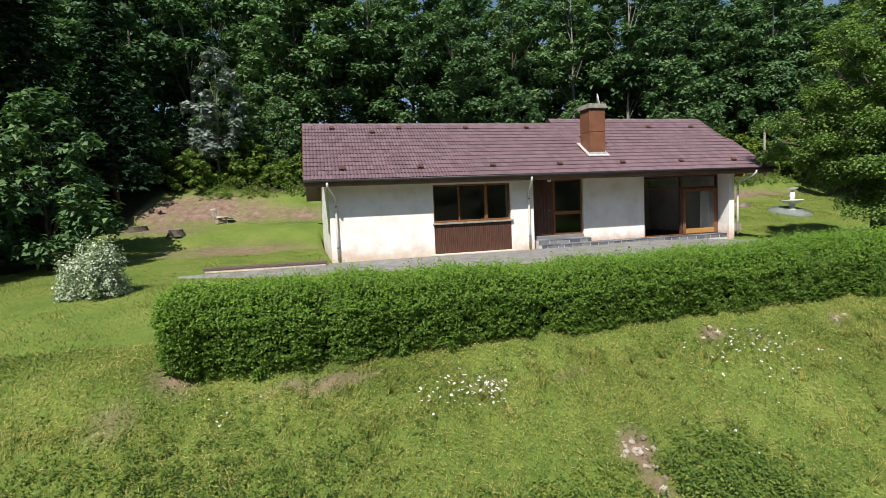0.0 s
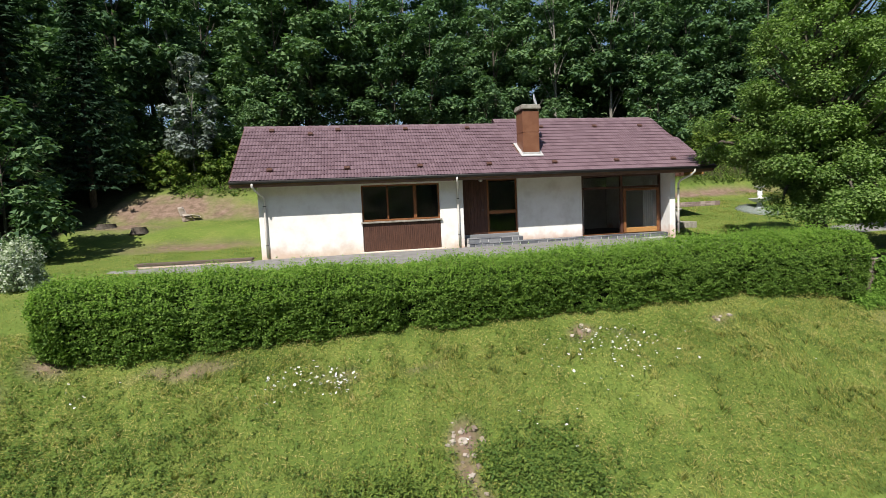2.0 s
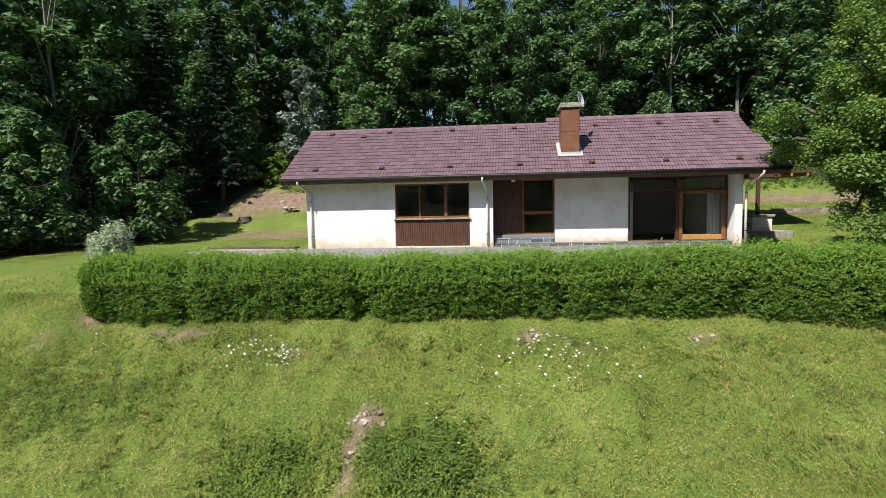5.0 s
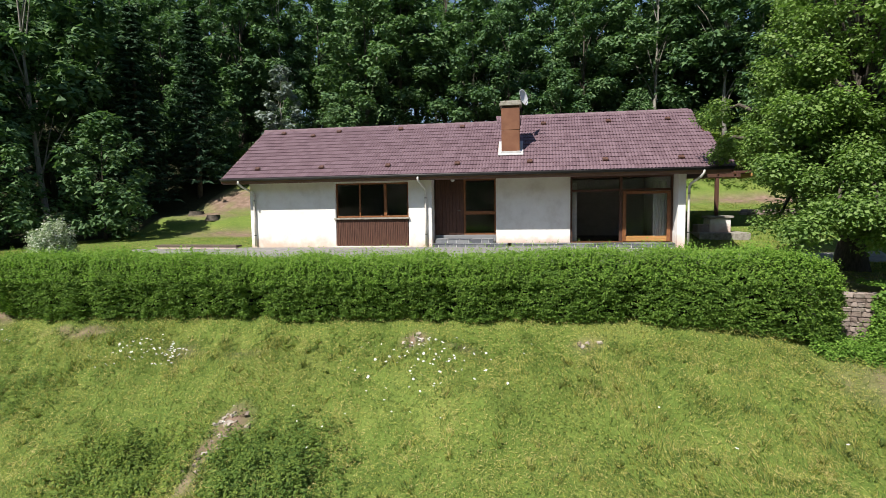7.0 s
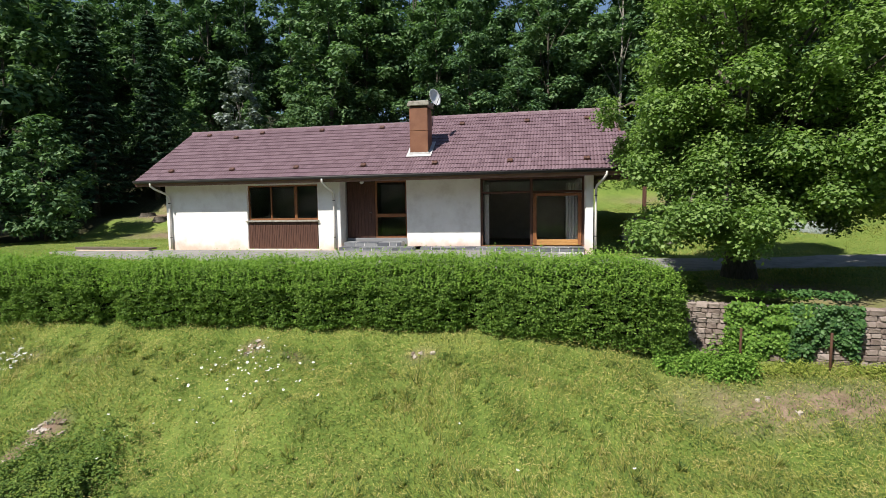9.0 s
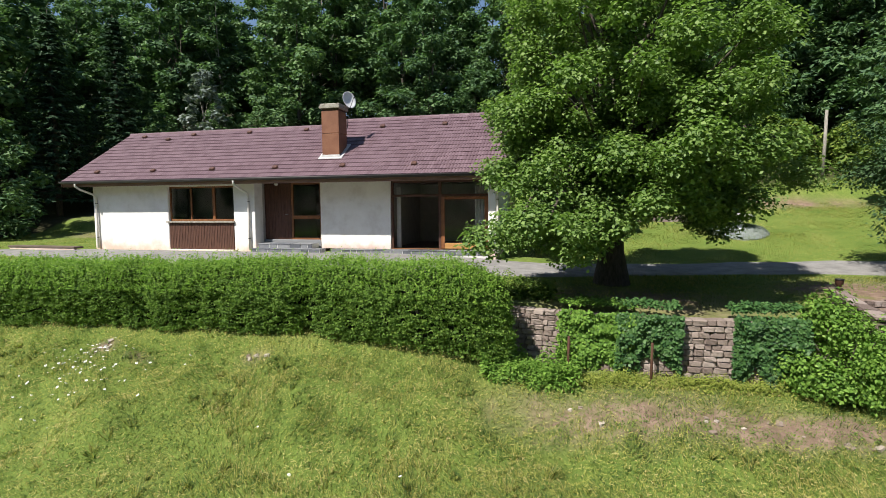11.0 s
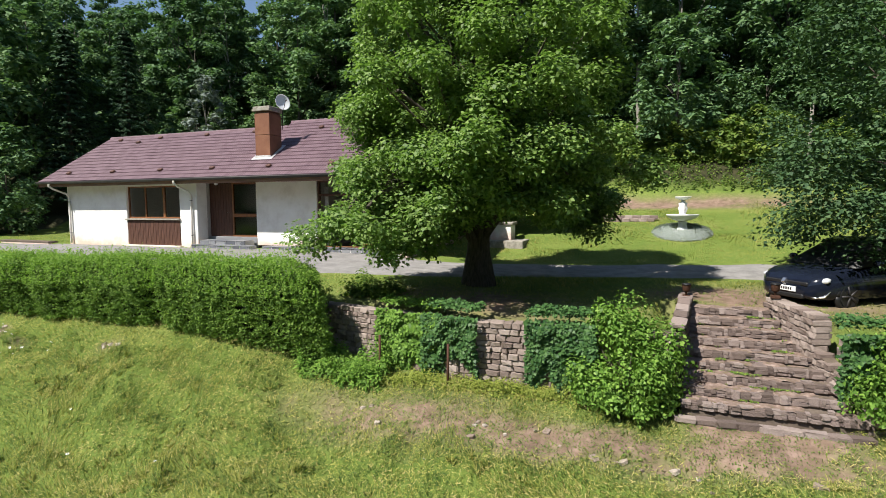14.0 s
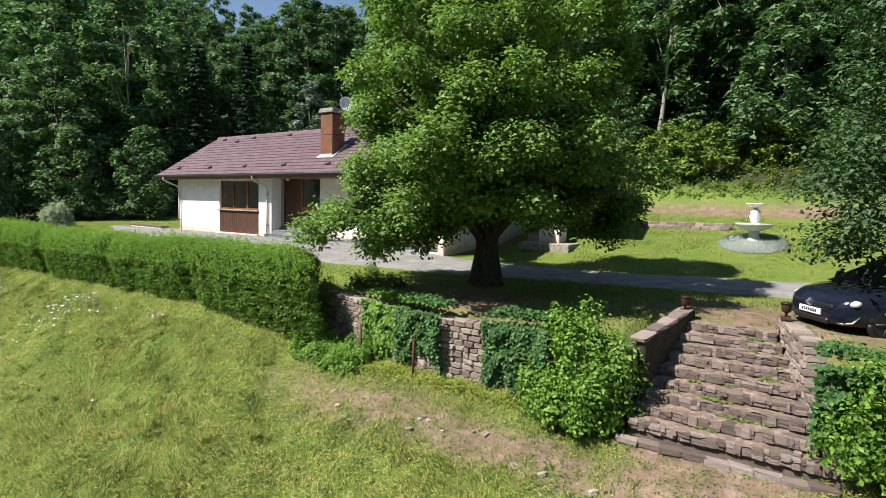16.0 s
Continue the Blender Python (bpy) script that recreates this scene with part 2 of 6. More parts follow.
def leafy(name, colours, rough=0.5, through_light=0.3, spec=0.15, by_object=0.25, patch=0.0):
    """Leaves: a colour for each leaf, a little light through them."""
    m = bpy.data.materials.new(name)
    m.use_nodes = True
    nt = m.node_tree
    nodes, link = nt.nodes, nt.links.new
    b = nodes["Principled BSDF"]
    geo, info = nodes.new("ShaderNodeNewGeometry"), nodes.new("ShaderNodeObjectInfo")
    ramp = nodes.new("ShaderNodeValToRGB")
    el = ramp.color_ramp.elements
    while len(el) < len(colours):
        el.new(0.5)
    for i, c in enumerate(colours):
        el[i].position = i / max(1, len(colours) - 1)
        el[i].color = (c[0] * 1.06, c[1], c[2] * 1.25, 1)
    a = nodes.new("ShaderNodeMath")
    a.operation = "MULTIPLY_ADD"
    link(info.outputs["Random"], a.inputs[0])
    a.inputs[1].default_value, a.inputs[2].default_value = by_object, -by_object / 2
    s = nodes.new("ShaderNodeMath")
    s.operation = "ADD"
    link(geo.outputs["Random Per Island"], s.inputs[0])
    link(a.outputs[0], s.inputs[1])
    last = s.outputs[0]
    if patch:
        co = nodes.new("ShaderNodeTexCoord")
        nz = nodes.new("ShaderNodeTexNoise")
        nz.inputs["Scale"].default_value, nz.inputs["Detail"].default_value = 0.9, 3
        link(co.outputs["Object"], nz.inputs["Vector"])
        p = nodes.new("ShaderNodeMath")
        p.operation = "MULTIPLY_ADD"
        link(nz.outputs["Fac"], p.inputs[0])
        p.inputs[1].default_value = patch * 2
        q = nodes.new("ShaderNodeMath")
        q.operation = "SUBTRACT"
        link(last, q.inputs[0])
        q.inputs[1].default_value = patch
        link(q.outputs[0], p.inputs[2])
        last = p.outputs[0]
    link(last, ramp.inputs[0])
    link(ramp.outputs[0], b.inputs["Base Color"])
    b.inputs["Roughness"].default_value, b.inputs["Specular IOR Level"].default_value = rough + 0.1, spec
    tr = nodes.new("ShaderNodeBsdfTranslucent")
    bright = nodes.new("ShaderNodeMixRGB")
    bright.blend_type = "MULTIPLY"
    bright.inputs[0].default_value = 1.0
    bright.inputs[2].default_value = (1.05, 1.25, 0.65, 1)
    link(ramp.outputs[0], bright.inputs[1])
    link(bright.outputs[0], tr.inputs[0])
    mix = nodes.new("ShaderNodeMixShader")
    mix.inputs[0].default_value = through_light
    link(b.outputs[0], mix.inputs[1])
    link(tr.outputs[0], mix.inputs[2])
    link(mix.outputs[0], nodes["Material Output"].inputs[0])
    return m


def ground_material():
    """Grass and bare earth, mixed by how bare the ground is."""
    m = bpy.data.materials.new("grass_and_earth")
    m.use_nodes = True
    nt = m.node_tree
    nodes, link = nt.nodes, nt.links.new
    b = nodes["Principled BSDF"]
    co = nodes.new("ShaderNodeTexCoord")

    def noise_ramp(scale, stops, detail=8):
        n = nodes.new("ShaderNodeTexNoise")
        n.inputs["Scale"].default_value, n.inputs["Detail"].default_value, n.inputs["Roughness"].default_value = scale, detail, 0.7
        link(co.outputs["Object"], n.inputs["Vector"])
        r = nodes.new("ShaderNodeValToRGB")
        while len(r.color_ramp.elements) < len(stops):
            r.color_ramp.elements.new(0.5)
        for e, (p, c) in zip(r.color_ramp.elements, stops):
            e.position, e.color = p, (*c, 1)
        link(n.outputs["Fac"], r.inputs[0])
        return r.outputs[0], n.outputs["Fac"]

    def mix(fac, a, c, kind="MIX"):
        x = nodes.new("ShaderNodeMixRGB")
        x.blend_type = kind
        if hasattr(fac, "is_output"):
            link(fac, x.inputs[0])
        else:
            x.inputs[0].default_value = fac
        link(a, x.inputs[1])
        link(c, x.inputs[2])
        return x.outputs[0]

    lawn, _ = noise_ramp(0.55, [(0.3, (0.095, 0.155, 0.03)), (0.5, (0.15, 0.21, 0.045)), (0.7, (0.21, 0.245, 0.065))])
    fine, fine_fac = noise_ramp(16, [(0.3, (0.45, 0.48, 0.42)), (0.52, (0.85, 0.85, 0.8)), (0.7, (1.0, 1.0, 0.95))], 10)
    lawn = mix(1.0, lawn, fine, "MULTIPLY")
    earth, _ = noise_ramp(3.5, [(0.3, (0.105, 0.07, 0.05)), (0.5, (0.19, 0.122, 0.1)), (0.68, (0.29, 0.195, 0.165))])
    at_soil = nodes.new("ShaderNodeAttribute")
    at_soil.attribute_name = "soil"
    col = mix(at_soil.outputs["Fac"], lawn, earth)
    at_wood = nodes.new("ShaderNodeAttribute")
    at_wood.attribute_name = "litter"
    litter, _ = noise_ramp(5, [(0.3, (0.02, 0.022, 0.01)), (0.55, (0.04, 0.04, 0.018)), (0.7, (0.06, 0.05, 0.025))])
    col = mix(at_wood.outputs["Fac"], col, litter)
    link(col, b.inputs["Base Color"])
    b.inputs["Roughness"].default_value, b.inputs["Specular IOR Level"].default_value = 0.9, 0.15
    bp = nodes.new("ShaderNodeBump")
    bp.inputs["Strength"].default_value, bp.inputs["Distance"].default_value = 0.6, 0.05
    link(fine_fac, bp.inputs["Height"])
    link(bp.outputs[0], b.inputs["Normal"])
    return m


def glass_material(name, tint=(0.92, 0.95, 0.94)):
    m = bpy.data.materials.new(name)
    m.use_nodes = True
    b = m.node_tree.nodes["Principled BSDF"]
    b.inputs["Base Color"].default_value = (*tint, 1)
    b.inputs["Roughness"].default_value = 0.01
    b.inputs["IOR"].default_value = 1.5
    b.inputs["Transmission Weight"].default_value = 1.0
    return m


GROUND = ground_material()
ASPHALT = material("worn_asphalt", [(0.15, 0.145, 0.14), (0.215, 0.207, 0.2), (0.27, 0.26, 0.25)], 2.2, 0.9, 0.5, 60, spec=0.2)
PLASTER = material("white_render", [(0.68, 0.655, 0.62), (0.79, 0.775, 0.75), (0.84, 0.83, 0.81)], 1.6, 0.85, 0.6, 38, spec=0.25)


def splash_stain(m, colour, height):
    """Reddish earth splashed up the foot of a wall, with a ragged upper edge."""
    nodes, link = m.node_tree.nodes, m.node_tree.links.new
    b = nodes["Principled BSDF"]
    old = b.inputs["Base Color"].links[0].from_socket
    co = nodes.new("ShaderNodeTexCoord")
    xyz = nodes.new("ShaderNodeSeparateXYZ")
    link(co.outputs["Object"], xyz.inputs[0])
    n = nodes.new("ShaderNodeTexNoise")
    n.inputs["Scale"].default_value, n.inputs["Detail"].default_value = 2.6, 6
    link(co.outputs["Object"], n.inputs["Vector"])
    k = nodes.new("ShaderNodeMath")
    k.operation = "MULTIPLY_ADD"
    link(n.outputs["Fac"], k.inputs[0])
    k.inputs[1].default_value = -0.9
    link(xyz.outputs["Z"], k.inputs[2])
    r = nodes.new("ShaderNodeMapRange")
    r.inputs["From Min"].default_value, r.inputs["From Max"].default_value = -0.45, height - 0.45
    r.inputs["To Min"].default_value, r.inputs["To Max"].default_value = 0.75, 0.0
    link(k.outputs[0], r.inputs["Value"])
    mix = nodes.new("ShaderNodeMixRGB")
    link(r.outputs[0], mix.inputs[0])
    link(old, mix.inputs[1])
    mix.inputs[2].default_value = (*colour, 1)
    link(mix.outputs[0], b.inputs["Base Color"])


splash_stain(PLASTER, (0.55, 0.36, 0.28), 0.45)
PLINTH = material("stained_render", [(0.55, 0.40, 0.33), (0.68, 0.58, 0.51), (0.74, 0.68, 0.63)], 3, 0.9, 0.35, 55, spec=0.2)
TILE = material("roof_tile", [(0.118, 0.073, 0.086), (0.136, 0.086, 0.101), (0.157, 0.102, 0.119)], 6, 0.62, 0.25, 60, random_by="object", spec=0.4)
TILES = material("roof_tiles", [(0.118, 0.073, 0.086), (0.136, 0.086, 0.101), (0.157, 0.102, 0.119)], 6, 0.62, 0.25, 60, random_by="island", spec=0.4)
DARKWOOD = material("dark_stained_wood", [(0.045, 0.02, 0.014), (0.085, 0.038, 0.025), (0.12, 0.055, 0.036)], 5, 0.6, 0.3, 30, stretch=(6, 6, 0.6))
FRAMEWOOD = material("varnished_window_wood", [(0.12, 0.048, 0.020), (0.21, 0.085, 0.034), (0.28, 0.118, 0.045)], 6, 0.4, 0.2, 30, stretch=(3, 3, 0.8))
PINE = material("weathered_pine", [(0.30, 0.15, 0.05), (0.42, 0.22, 0.075), (0.5, 0.28, 0.11)], 6, 0.45, 0.2, 30, stretch=(0.7, 4, 4))
FASCIA = material("brown_fascia_paint", [(0.15, 0.075, 0.055), (0.21, 0.115, 0.088), (0.26, 0.155, 0.12)], 4, 0.6, 0.2, 30, stretch=(0.5, 4, 4))
ZINC = material("dark_weathered_gutter", [(0.018, 0.016, 0.017), (0.03, 0.028, 0.029), (0.045, 0.042, 0.042)], 5, 0.55, 0.1, 40)
PIPE = material("cream_downpipe", [(0.60, 0.57, 0.52), (0.72, 0.69, 0.65)], 5, 0.5, 0.1, 30)
CLADDING = material("rust_brown_cladding", [(0.135, 0.056, 0.03), (0.178, 0.076, 0.042), (0.215, 0.1, 0.056)], 2.2, 0.5, 0.15, 30)
CONCRETE = material("mossy_concrete", [(0.16, 0.14, 0.115), (0.27, 0.25, 0.215), (0.38, 0.36, 0.32)], 7, 0.9, 0.5, 40)
LEAD = material("pale_flashing", [(0.42, 0.41, 0.41), (0.58, 0.57, 0.56)], 6, 0.5, 0.15, 30, metal=0.2)
SLATE = material("grey_slate", [(0.085, 0.09, 0.105), (0.14, 0.148, 0.165), (0.21, 0.215, 0.225)], 7, 0.7, 0.4, 40, random_by="object")
MORTAR = material("pale_mortar", [(0.5, 0.49, 0.48), (0.64, 0.63, 0.61)], 9, 0.95, 0.4, 60)
STONE = material("red_sandstone", [(0.165, 0.125, 0.108), (0.235, 0.185, 0.16), (0.305, 0.25, 0.22)], 9, 0.9, 0.6, 30, random_by="object")
STEPSTONE = material("weathered_step_stone", [(0.115, 0.086, 0.074), (0.165, 0.124, 0.108), (0.21, 0.162, 0.144), (0.29, 0.235, 0.212)], 14, 0.92, 0.8, 30, random_by="object")
MOSS = material("mossy_tread", [(0.15, 0.135, 0.06), (0.15, 0.105, 0.082), (0.225, 0.162, 0.132), (0.33, 0.26, 0.225)], 9, 0.95, 0.8, 30)
BACKFILL = material("dark_joint_earth", [(0.085, 0.066, 0.05), (0.145, 0.112, 0.088)], 9, 0.95, 0.5, 30)
WHITESTONE = material("white_cast_stone", [(0.66, 0.66, 0.66), (0.8, 0.8, 0.8)], 8, 0.7, 0.25, 50)
RUST = material("rusty_iron", [(0.05, 0.025, 0.016), (0.1, 0.045, 0.025)], 14, 0.8, 0.3, 60, metal=0.3)
BARK = material("grey_brown_bark", [(0.035, 0.028, 0.021), (0.075, 0.062, 0.048), (0.12, 0.105, 0.085)], 7, 0.9, 0.8, 20, stretch=(3, 3, 0.6))
PALEBARK = material("pale_bark", [(0.13, 0.12, 0.1), (0.24, 0.225, 0.195), (0.33, 0.31, 0.275)], 7, 0.9, 0.6, 20, stretch=(3, 3, 0.6))
INTERIOR = material("interior_plaster", [(0.36, 0.34, 0.32), (0.46, 0.44, 0.41)], 3, 0.9, 0.1, 30)
INFLOOR = material("interior_floor_tile", [(0.035, 0.024, 0.018), (0.055, 0.04, 0.03)], 5, 0.5, 0.1, 30)
CURTAIN = material("white_net_curtain", [(0.6, 0.59, 0.57), (0.7, 0.69, 0.67)], 8, 0.9, 0.1, 30)
GLASS = glass_material("window_glass")
HEDGELEAF = leafy("hornbeam_leaves", [(0.066, 0.134, 0.020), (0.106, 0.198, 0.029), (0.150, 0.262, 0.038), (0.215, 0.335, 0.052)], 0.45, 0.28, patch=0.12)
YOUNGLEAF = leafy("young_hornbeam_leaves", [(0.120, 0.235, 0.028), (0.172, 0.308, 0.038), (0.235, 0.380, 0.052)], 0.45, 0.35)
# stone of the stair cheek, with the shade on its face put into the colour
SHADESTONE = material("shade_darkened_stone", [(0.022, 0.02, 0.014), (0.042, 0.035, 0.026), (0.065, 0.052, 0.042)], 8, 0.95, 0.5, 30)
# near-black filling colour that paints the hedge's inner shade
HEDGECORE = material("hedge_inner_shade", [(0.008, 0.012, 0.004), (0.018, 0.024, 0.008)], 14, 0.95, 0.6, 30)
MAPLELEAF = leafy("maple_leaves", [(0.074, 0.138, 0.030), (0.114, 0.200, 0.042), (0.158, 0.258, 0.055), (0.205, 0.312, 0.072)], 0.42, 0.36, spec=0.25, patch=0.14)
BEECHLEAF = leafy("beech_leaves", [(0.033, 0.074, 0.026), (0.062, 0.120, 0.040), (0.098, 0.168, 0.058)], 0.45, 0.22, patch=0.1)
WOODLEAF = leafy("woodland_leaves", [(0.042, 0.090, 0.036), (0.070, 0.140, 0.050), (0.104, 0.192, 0.063), (0.150, 0.245, 0.084)], 0.5, 0.26, by_object=0.35, patch=0.15)
DARKLEAF = leafy("spruce_needles", [(0.018, 0.045, 0.020), (0.033, 0.075, 0.030), (0.060, 0.112, 0.046)], 0.55, 0.22, by_object=0.4)
SILVERLEAF = leafy("silver_leaves", [(0.100, 0.140, 0.099), (0.170, 0.220, 0.154), (0.260, 0.310, 0.242)], 0.55, 0.2)
PALELEAF = leafy("variegated_leaves", [(0.150, 0.230, 0.085), (0.280, 0.370, 0.170), (0.450, 0.520, 0.330), (0.620, 0.660, 0.500)], 0.5, 0.2)
BUSHLEAF = leafy("shrub_leaves", [(0.066, 0.145, 0.018), (0.108, 0.218, 0.028), (0.155, 0.288, 0.040), (0.225, 0.365, 0.060)], 0.4, 0.3, patch=0.08)
IVYLEAF = leafy("ivy_leaves", [(0.023, 0.065, 0.018), (0.046, 0.111, 0.025), (0.078, 0.163, 0.040)], 0.35, 0.15)
WEEDLEAF = leafy("weed_leaves", [(0.065, 0.125, 0.022), (0.120, 0.195, 0.033), (0.205, 0.275, 0.044)], 0.5, 0.3)
GRASS = leafy("meadow_grass_blades", [(0.044, 0.086, 0.022), (0.108, 0.165, 0.034), (0.205, 0.250, 0.042), (0.300, 0.305, 0.062), (0.410, 0.365, 0.125)], 0.6, 0.3, patch=0.6)
WALLWEED = leafy("yellow_weed_leaves", [(0.110, 0.165, 0.025), (0.200, 0.265, 0.040), (0.310, 0.350, 0.065)], 0.5, 0.3)
LAVENDER = leafy("lavender_leaves", [(0.210, 0.265, 0.185), (0.290, 0.350, 0.255), (0.370, 0.420, 0.335)], 0.7, 0.15)
PETAL = material("white_petals", [(0.75, 0.76, 0.74), (0.85, 0.85, 0.83)], 20, 0.7, 0, 30)
CARPAINT = material("dark_blue_car_paint", [(0.006, 0.008, 0.016), (0.009, 0.012, 0.022)], 3, 0.12, 0, 30, spec=0.4, coat=0.0)
BLACKTRIM = material("black_plastic", [(0.008, 0.008, 0.009), (0.014, 0.014, 0.015)], 12, 0.5, 0.1, 60)
CHROME = material("bright_metal", [(0.6, 0.6, 0.62), (0.7, 0.7, 0.72)], 8, 0.18, 0, 30, metal=0.9)
LAMPGLASS = material("clear_headlight", [(0.5, 0.52, 0.55), (0.8, 0.82, 0.85)], 14, 0.1, 0, 30, metal=0.4)
PLATEWHITE = material("plate_white", [(0.7, 0.7, 0.7), (0.78, 0.78, 0.78)], 9, 0.4, 0, 30)
DISHWHITE = material("dish_paint", [(0.62, 0.63, 0.65), (0.74, 0.75, 0.77)], 5, 0.4, 0, 30)
WOODEND = material("sawn_wood", [(0.22, 0.16, 0.1), (0.36, 0.28, 0.19)], 10, 0.9, 0.4, 40)
ROCK = material("pale_rubble", [(0.2, 0.15, 0.12), (0.32, 0.26, 0.215), (0.45, 0.39, 0.34)], 6, 0.9, 0.5, 25, random_by="object")


# ---- ground ----
def ground_sheet():
    def axis(lo, f0, f1, hi, fine, far):
        a = np.arange(f0, f1, fine)
        g = np.cumsum(fine * 1.16 ** np.arange(1, 70))
        left, right = f0 - g[g < f0 - lo], f1 + g[g < hi - f1]
        return np.concatenate([[lo], left[::-1], a, right, [hi]])
    xs = axis(-1500, -9, 33, 1500, 0.2, 0)
    ys = np.concatenate([axis(-1500, 5.5, 14, 14.2, 0.12, 0)[:-1], np.arange(14.2, 33, 0.3), 33 + np.cumsum(0.3 * 1.13 ** np.arange(1, 55)), [1800]])
    ys = np.unique(ys)
    X, Y = np.meshgrid(xs, ys, indexing="ij")
    Z = ground(X, Y)
    nx, ny = X.shape
    v = np.stack([X, Y, Z], -1).reshape(-1, 3)
    i, j = np.meshgrid(np.arange(nx - 1), np.arange(ny - 1), indexing="ij")
    f = np.stack([i * ny + j, (i + 1) * ny + j, (i + 1) * ny + j + 1, i * ny + j + 1], -1).reshape(-1, 4)
    me = mesh_from("ground", v, f, GROUND, smooth=True, uniform=4)
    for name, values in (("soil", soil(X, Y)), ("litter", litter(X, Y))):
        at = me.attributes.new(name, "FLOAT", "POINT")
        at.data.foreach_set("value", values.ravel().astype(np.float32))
    tagged(new("ground", me), "sloping meadow, lawn and wooded hillside", "ground", kind="structure")


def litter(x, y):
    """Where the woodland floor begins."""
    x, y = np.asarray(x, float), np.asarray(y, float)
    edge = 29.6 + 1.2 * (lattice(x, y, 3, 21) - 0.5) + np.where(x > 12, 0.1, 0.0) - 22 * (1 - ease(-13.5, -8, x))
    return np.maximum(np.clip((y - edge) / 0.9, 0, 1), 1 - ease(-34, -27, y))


ground_sheet()


def driveway():
    xs = np.arange(-4.6, 60, 0.3)
    front = np.interp(xs, [-4.6, -4.2, -0.6, 6, 13, 15.5, 18.5, 22, 24.5, 28, 60], [16.3, 16.0, 14.6, 13.9, 13.4, 13.5, 14.5, 16.2, 16.9, 17.3, 17.8])
    back = np.interp(xs, [-4.6, -0.3, 0, 7.5, 7.6, 16.9, 17.2, 18.5, 22, 25, 28, 60], [16.6, 17.15, 17.46, 17.46, 18.0, 18.0, 17.6, 17.6, 18.6, 19.4, 19.8, 20.2])
    k = np.linspace(0, 1, 9)
    front = front + 0.25 * (lattice(xs, xs * 0, 0.9, 31) - 0.5)
    back = back + np.where(xs > 17.5, 0.2 * (lattice(xs, xs * 0, 0.8, 32) - 0.5), 0)
    Y = front[:, None] + (back - front)[:, None] * k
    X = np.broadcast_to(xs[:, None], Y.shape)
    Z = ground(X, Y) + np.where((k == 0) | (k == 1), -0.01, 0.025)
    n, m = X.shape
    i, j = np.meshgrid(np.arange(n - 1), np.arange(m - 1), indexing="ij")
    f = np.stack([i * m + j, (i + 1) * m + j, (i + 1) * m + j + 1, i * m + j + 1], -1).reshape(-1, 4)
    tagged(new("road_driveway", mesh_from("driveway", np.stack([X, Y, Z], -1).reshape(-1, 3), f, ASPHALT, smooth=True, uniform=4)), "worn grey asphalt driveway in front of the house", "driveway", kind="structure")


driveway()

# ---- house ----
EAVE_Y, EAVE_Z, SLOPE = 16.84, 2.78, 0.655
PITCH = math.atan(SLOPE)
RIDGE_W, RIDGE_E, BREAK = 20.4, 20.8, 9.95
FRONT, BACK_WALL = 17.5, 18.1

house = tagged(empty("house", 8.5, 20, 0), "single-storey white rendered house with brown tiled roof and timber windows", "house")


def hp(name, material, x0, x1, y0, y1, z0, z1, bevel=0.0, label="", parent=None):
    """A box of the house, given in places of the plan."""
    ob = boxed(name, material, parent or house, x0, x1, y0, y1, z0, z1, bevel, label)
    ob.matrix_parent_inverse = pose(-8.5, -20, 0)
    return ob


def under(ob, parent):
    """Hangs ob, built in places of the plan, under a part of the house."""
    ob.parent = parent
    ob.matrix_parent_inverse = pose(-8.5, -20, 0)
    return ob


def roof_z(y):
    return EAVE_Z + (y - EAVE_Y) * SLOPE


# walls
hp("wall", PLASTER, 0, 3.66, FRONT, FRONT + 0.3, -0.3, 2.72, 0.02, "white rendered wall")
hp("wall", PLASTER, 3.66, 6.63, FRONT, FRONT + 0.3, 2.53, 2.72, 0)
hp("wall", PLASTER, 6.63, 7.56, FRONT, FRONT + 0.55, -0.3, 2.72, 0.02)
hp("wall", PLASTER, 10.0, 12.84, BACK_WALL, BACK_WALL + 0.3, -0.3, 2.72, 0.015)
hp("wall", PLASTER, 16.58, 16.85, FRONT + 0.02, 24.0, -0.3, 2.72, 0.02)
hp("wall", PLASTER, 0, 0.3, FRONT + 0.3, 24.2, -0.3, 2.72)
hp("wall", PLASTER, 0, 16.85, 24.2, 24.5, -0.3, 2.72)
hp("wall", INTERIOR, 7.3, 7.54, FRONT + 0.56, 24.2, -0.3, 2.66)
hp("interior_floor", INFLOOR, 0.3, 16.6, FRONT + 0.6, 24.2, -0.1, 0.1)
hp("interior_ceiling", INTERIOR, 0.3, 16.6, FRONT + 0.1, 24.2, 2.72, 2.78)
hp("interior_wall", INTERIOR, 0.35, 16.5, 22.6, 22.75, 0.1, 2.66)

# gables
for gx, depth in ((0.0, RIDGE_W), (16.6, RIDGE_E)):
    bm = bmesh.new()
    tri = [(gx, FRONT, 2.7), (gx, 24.4, 2.7), (gx, depth, roof_z(depth) - 0.12), (gx + 0.25, FRONT, 2.7), (gx + 0.25, 24.4, 2.7), (gx + 0.25, depth, roof_z(depth) - 0.12)]
    vs = [bm.verts.new(p) for p in tri]
    for f in ((0, 2, 1), (3, 4, 5), (0, 1, 4, 3), (1, 2, 5, 4), (2, 0, 3, 5)):
        bm.faces.new([vs[k] for k in f])
    g = part("gable", bm, PLASTER, house)
    g.matrix_parent_inverse = pose(-8.5, -20, 0)


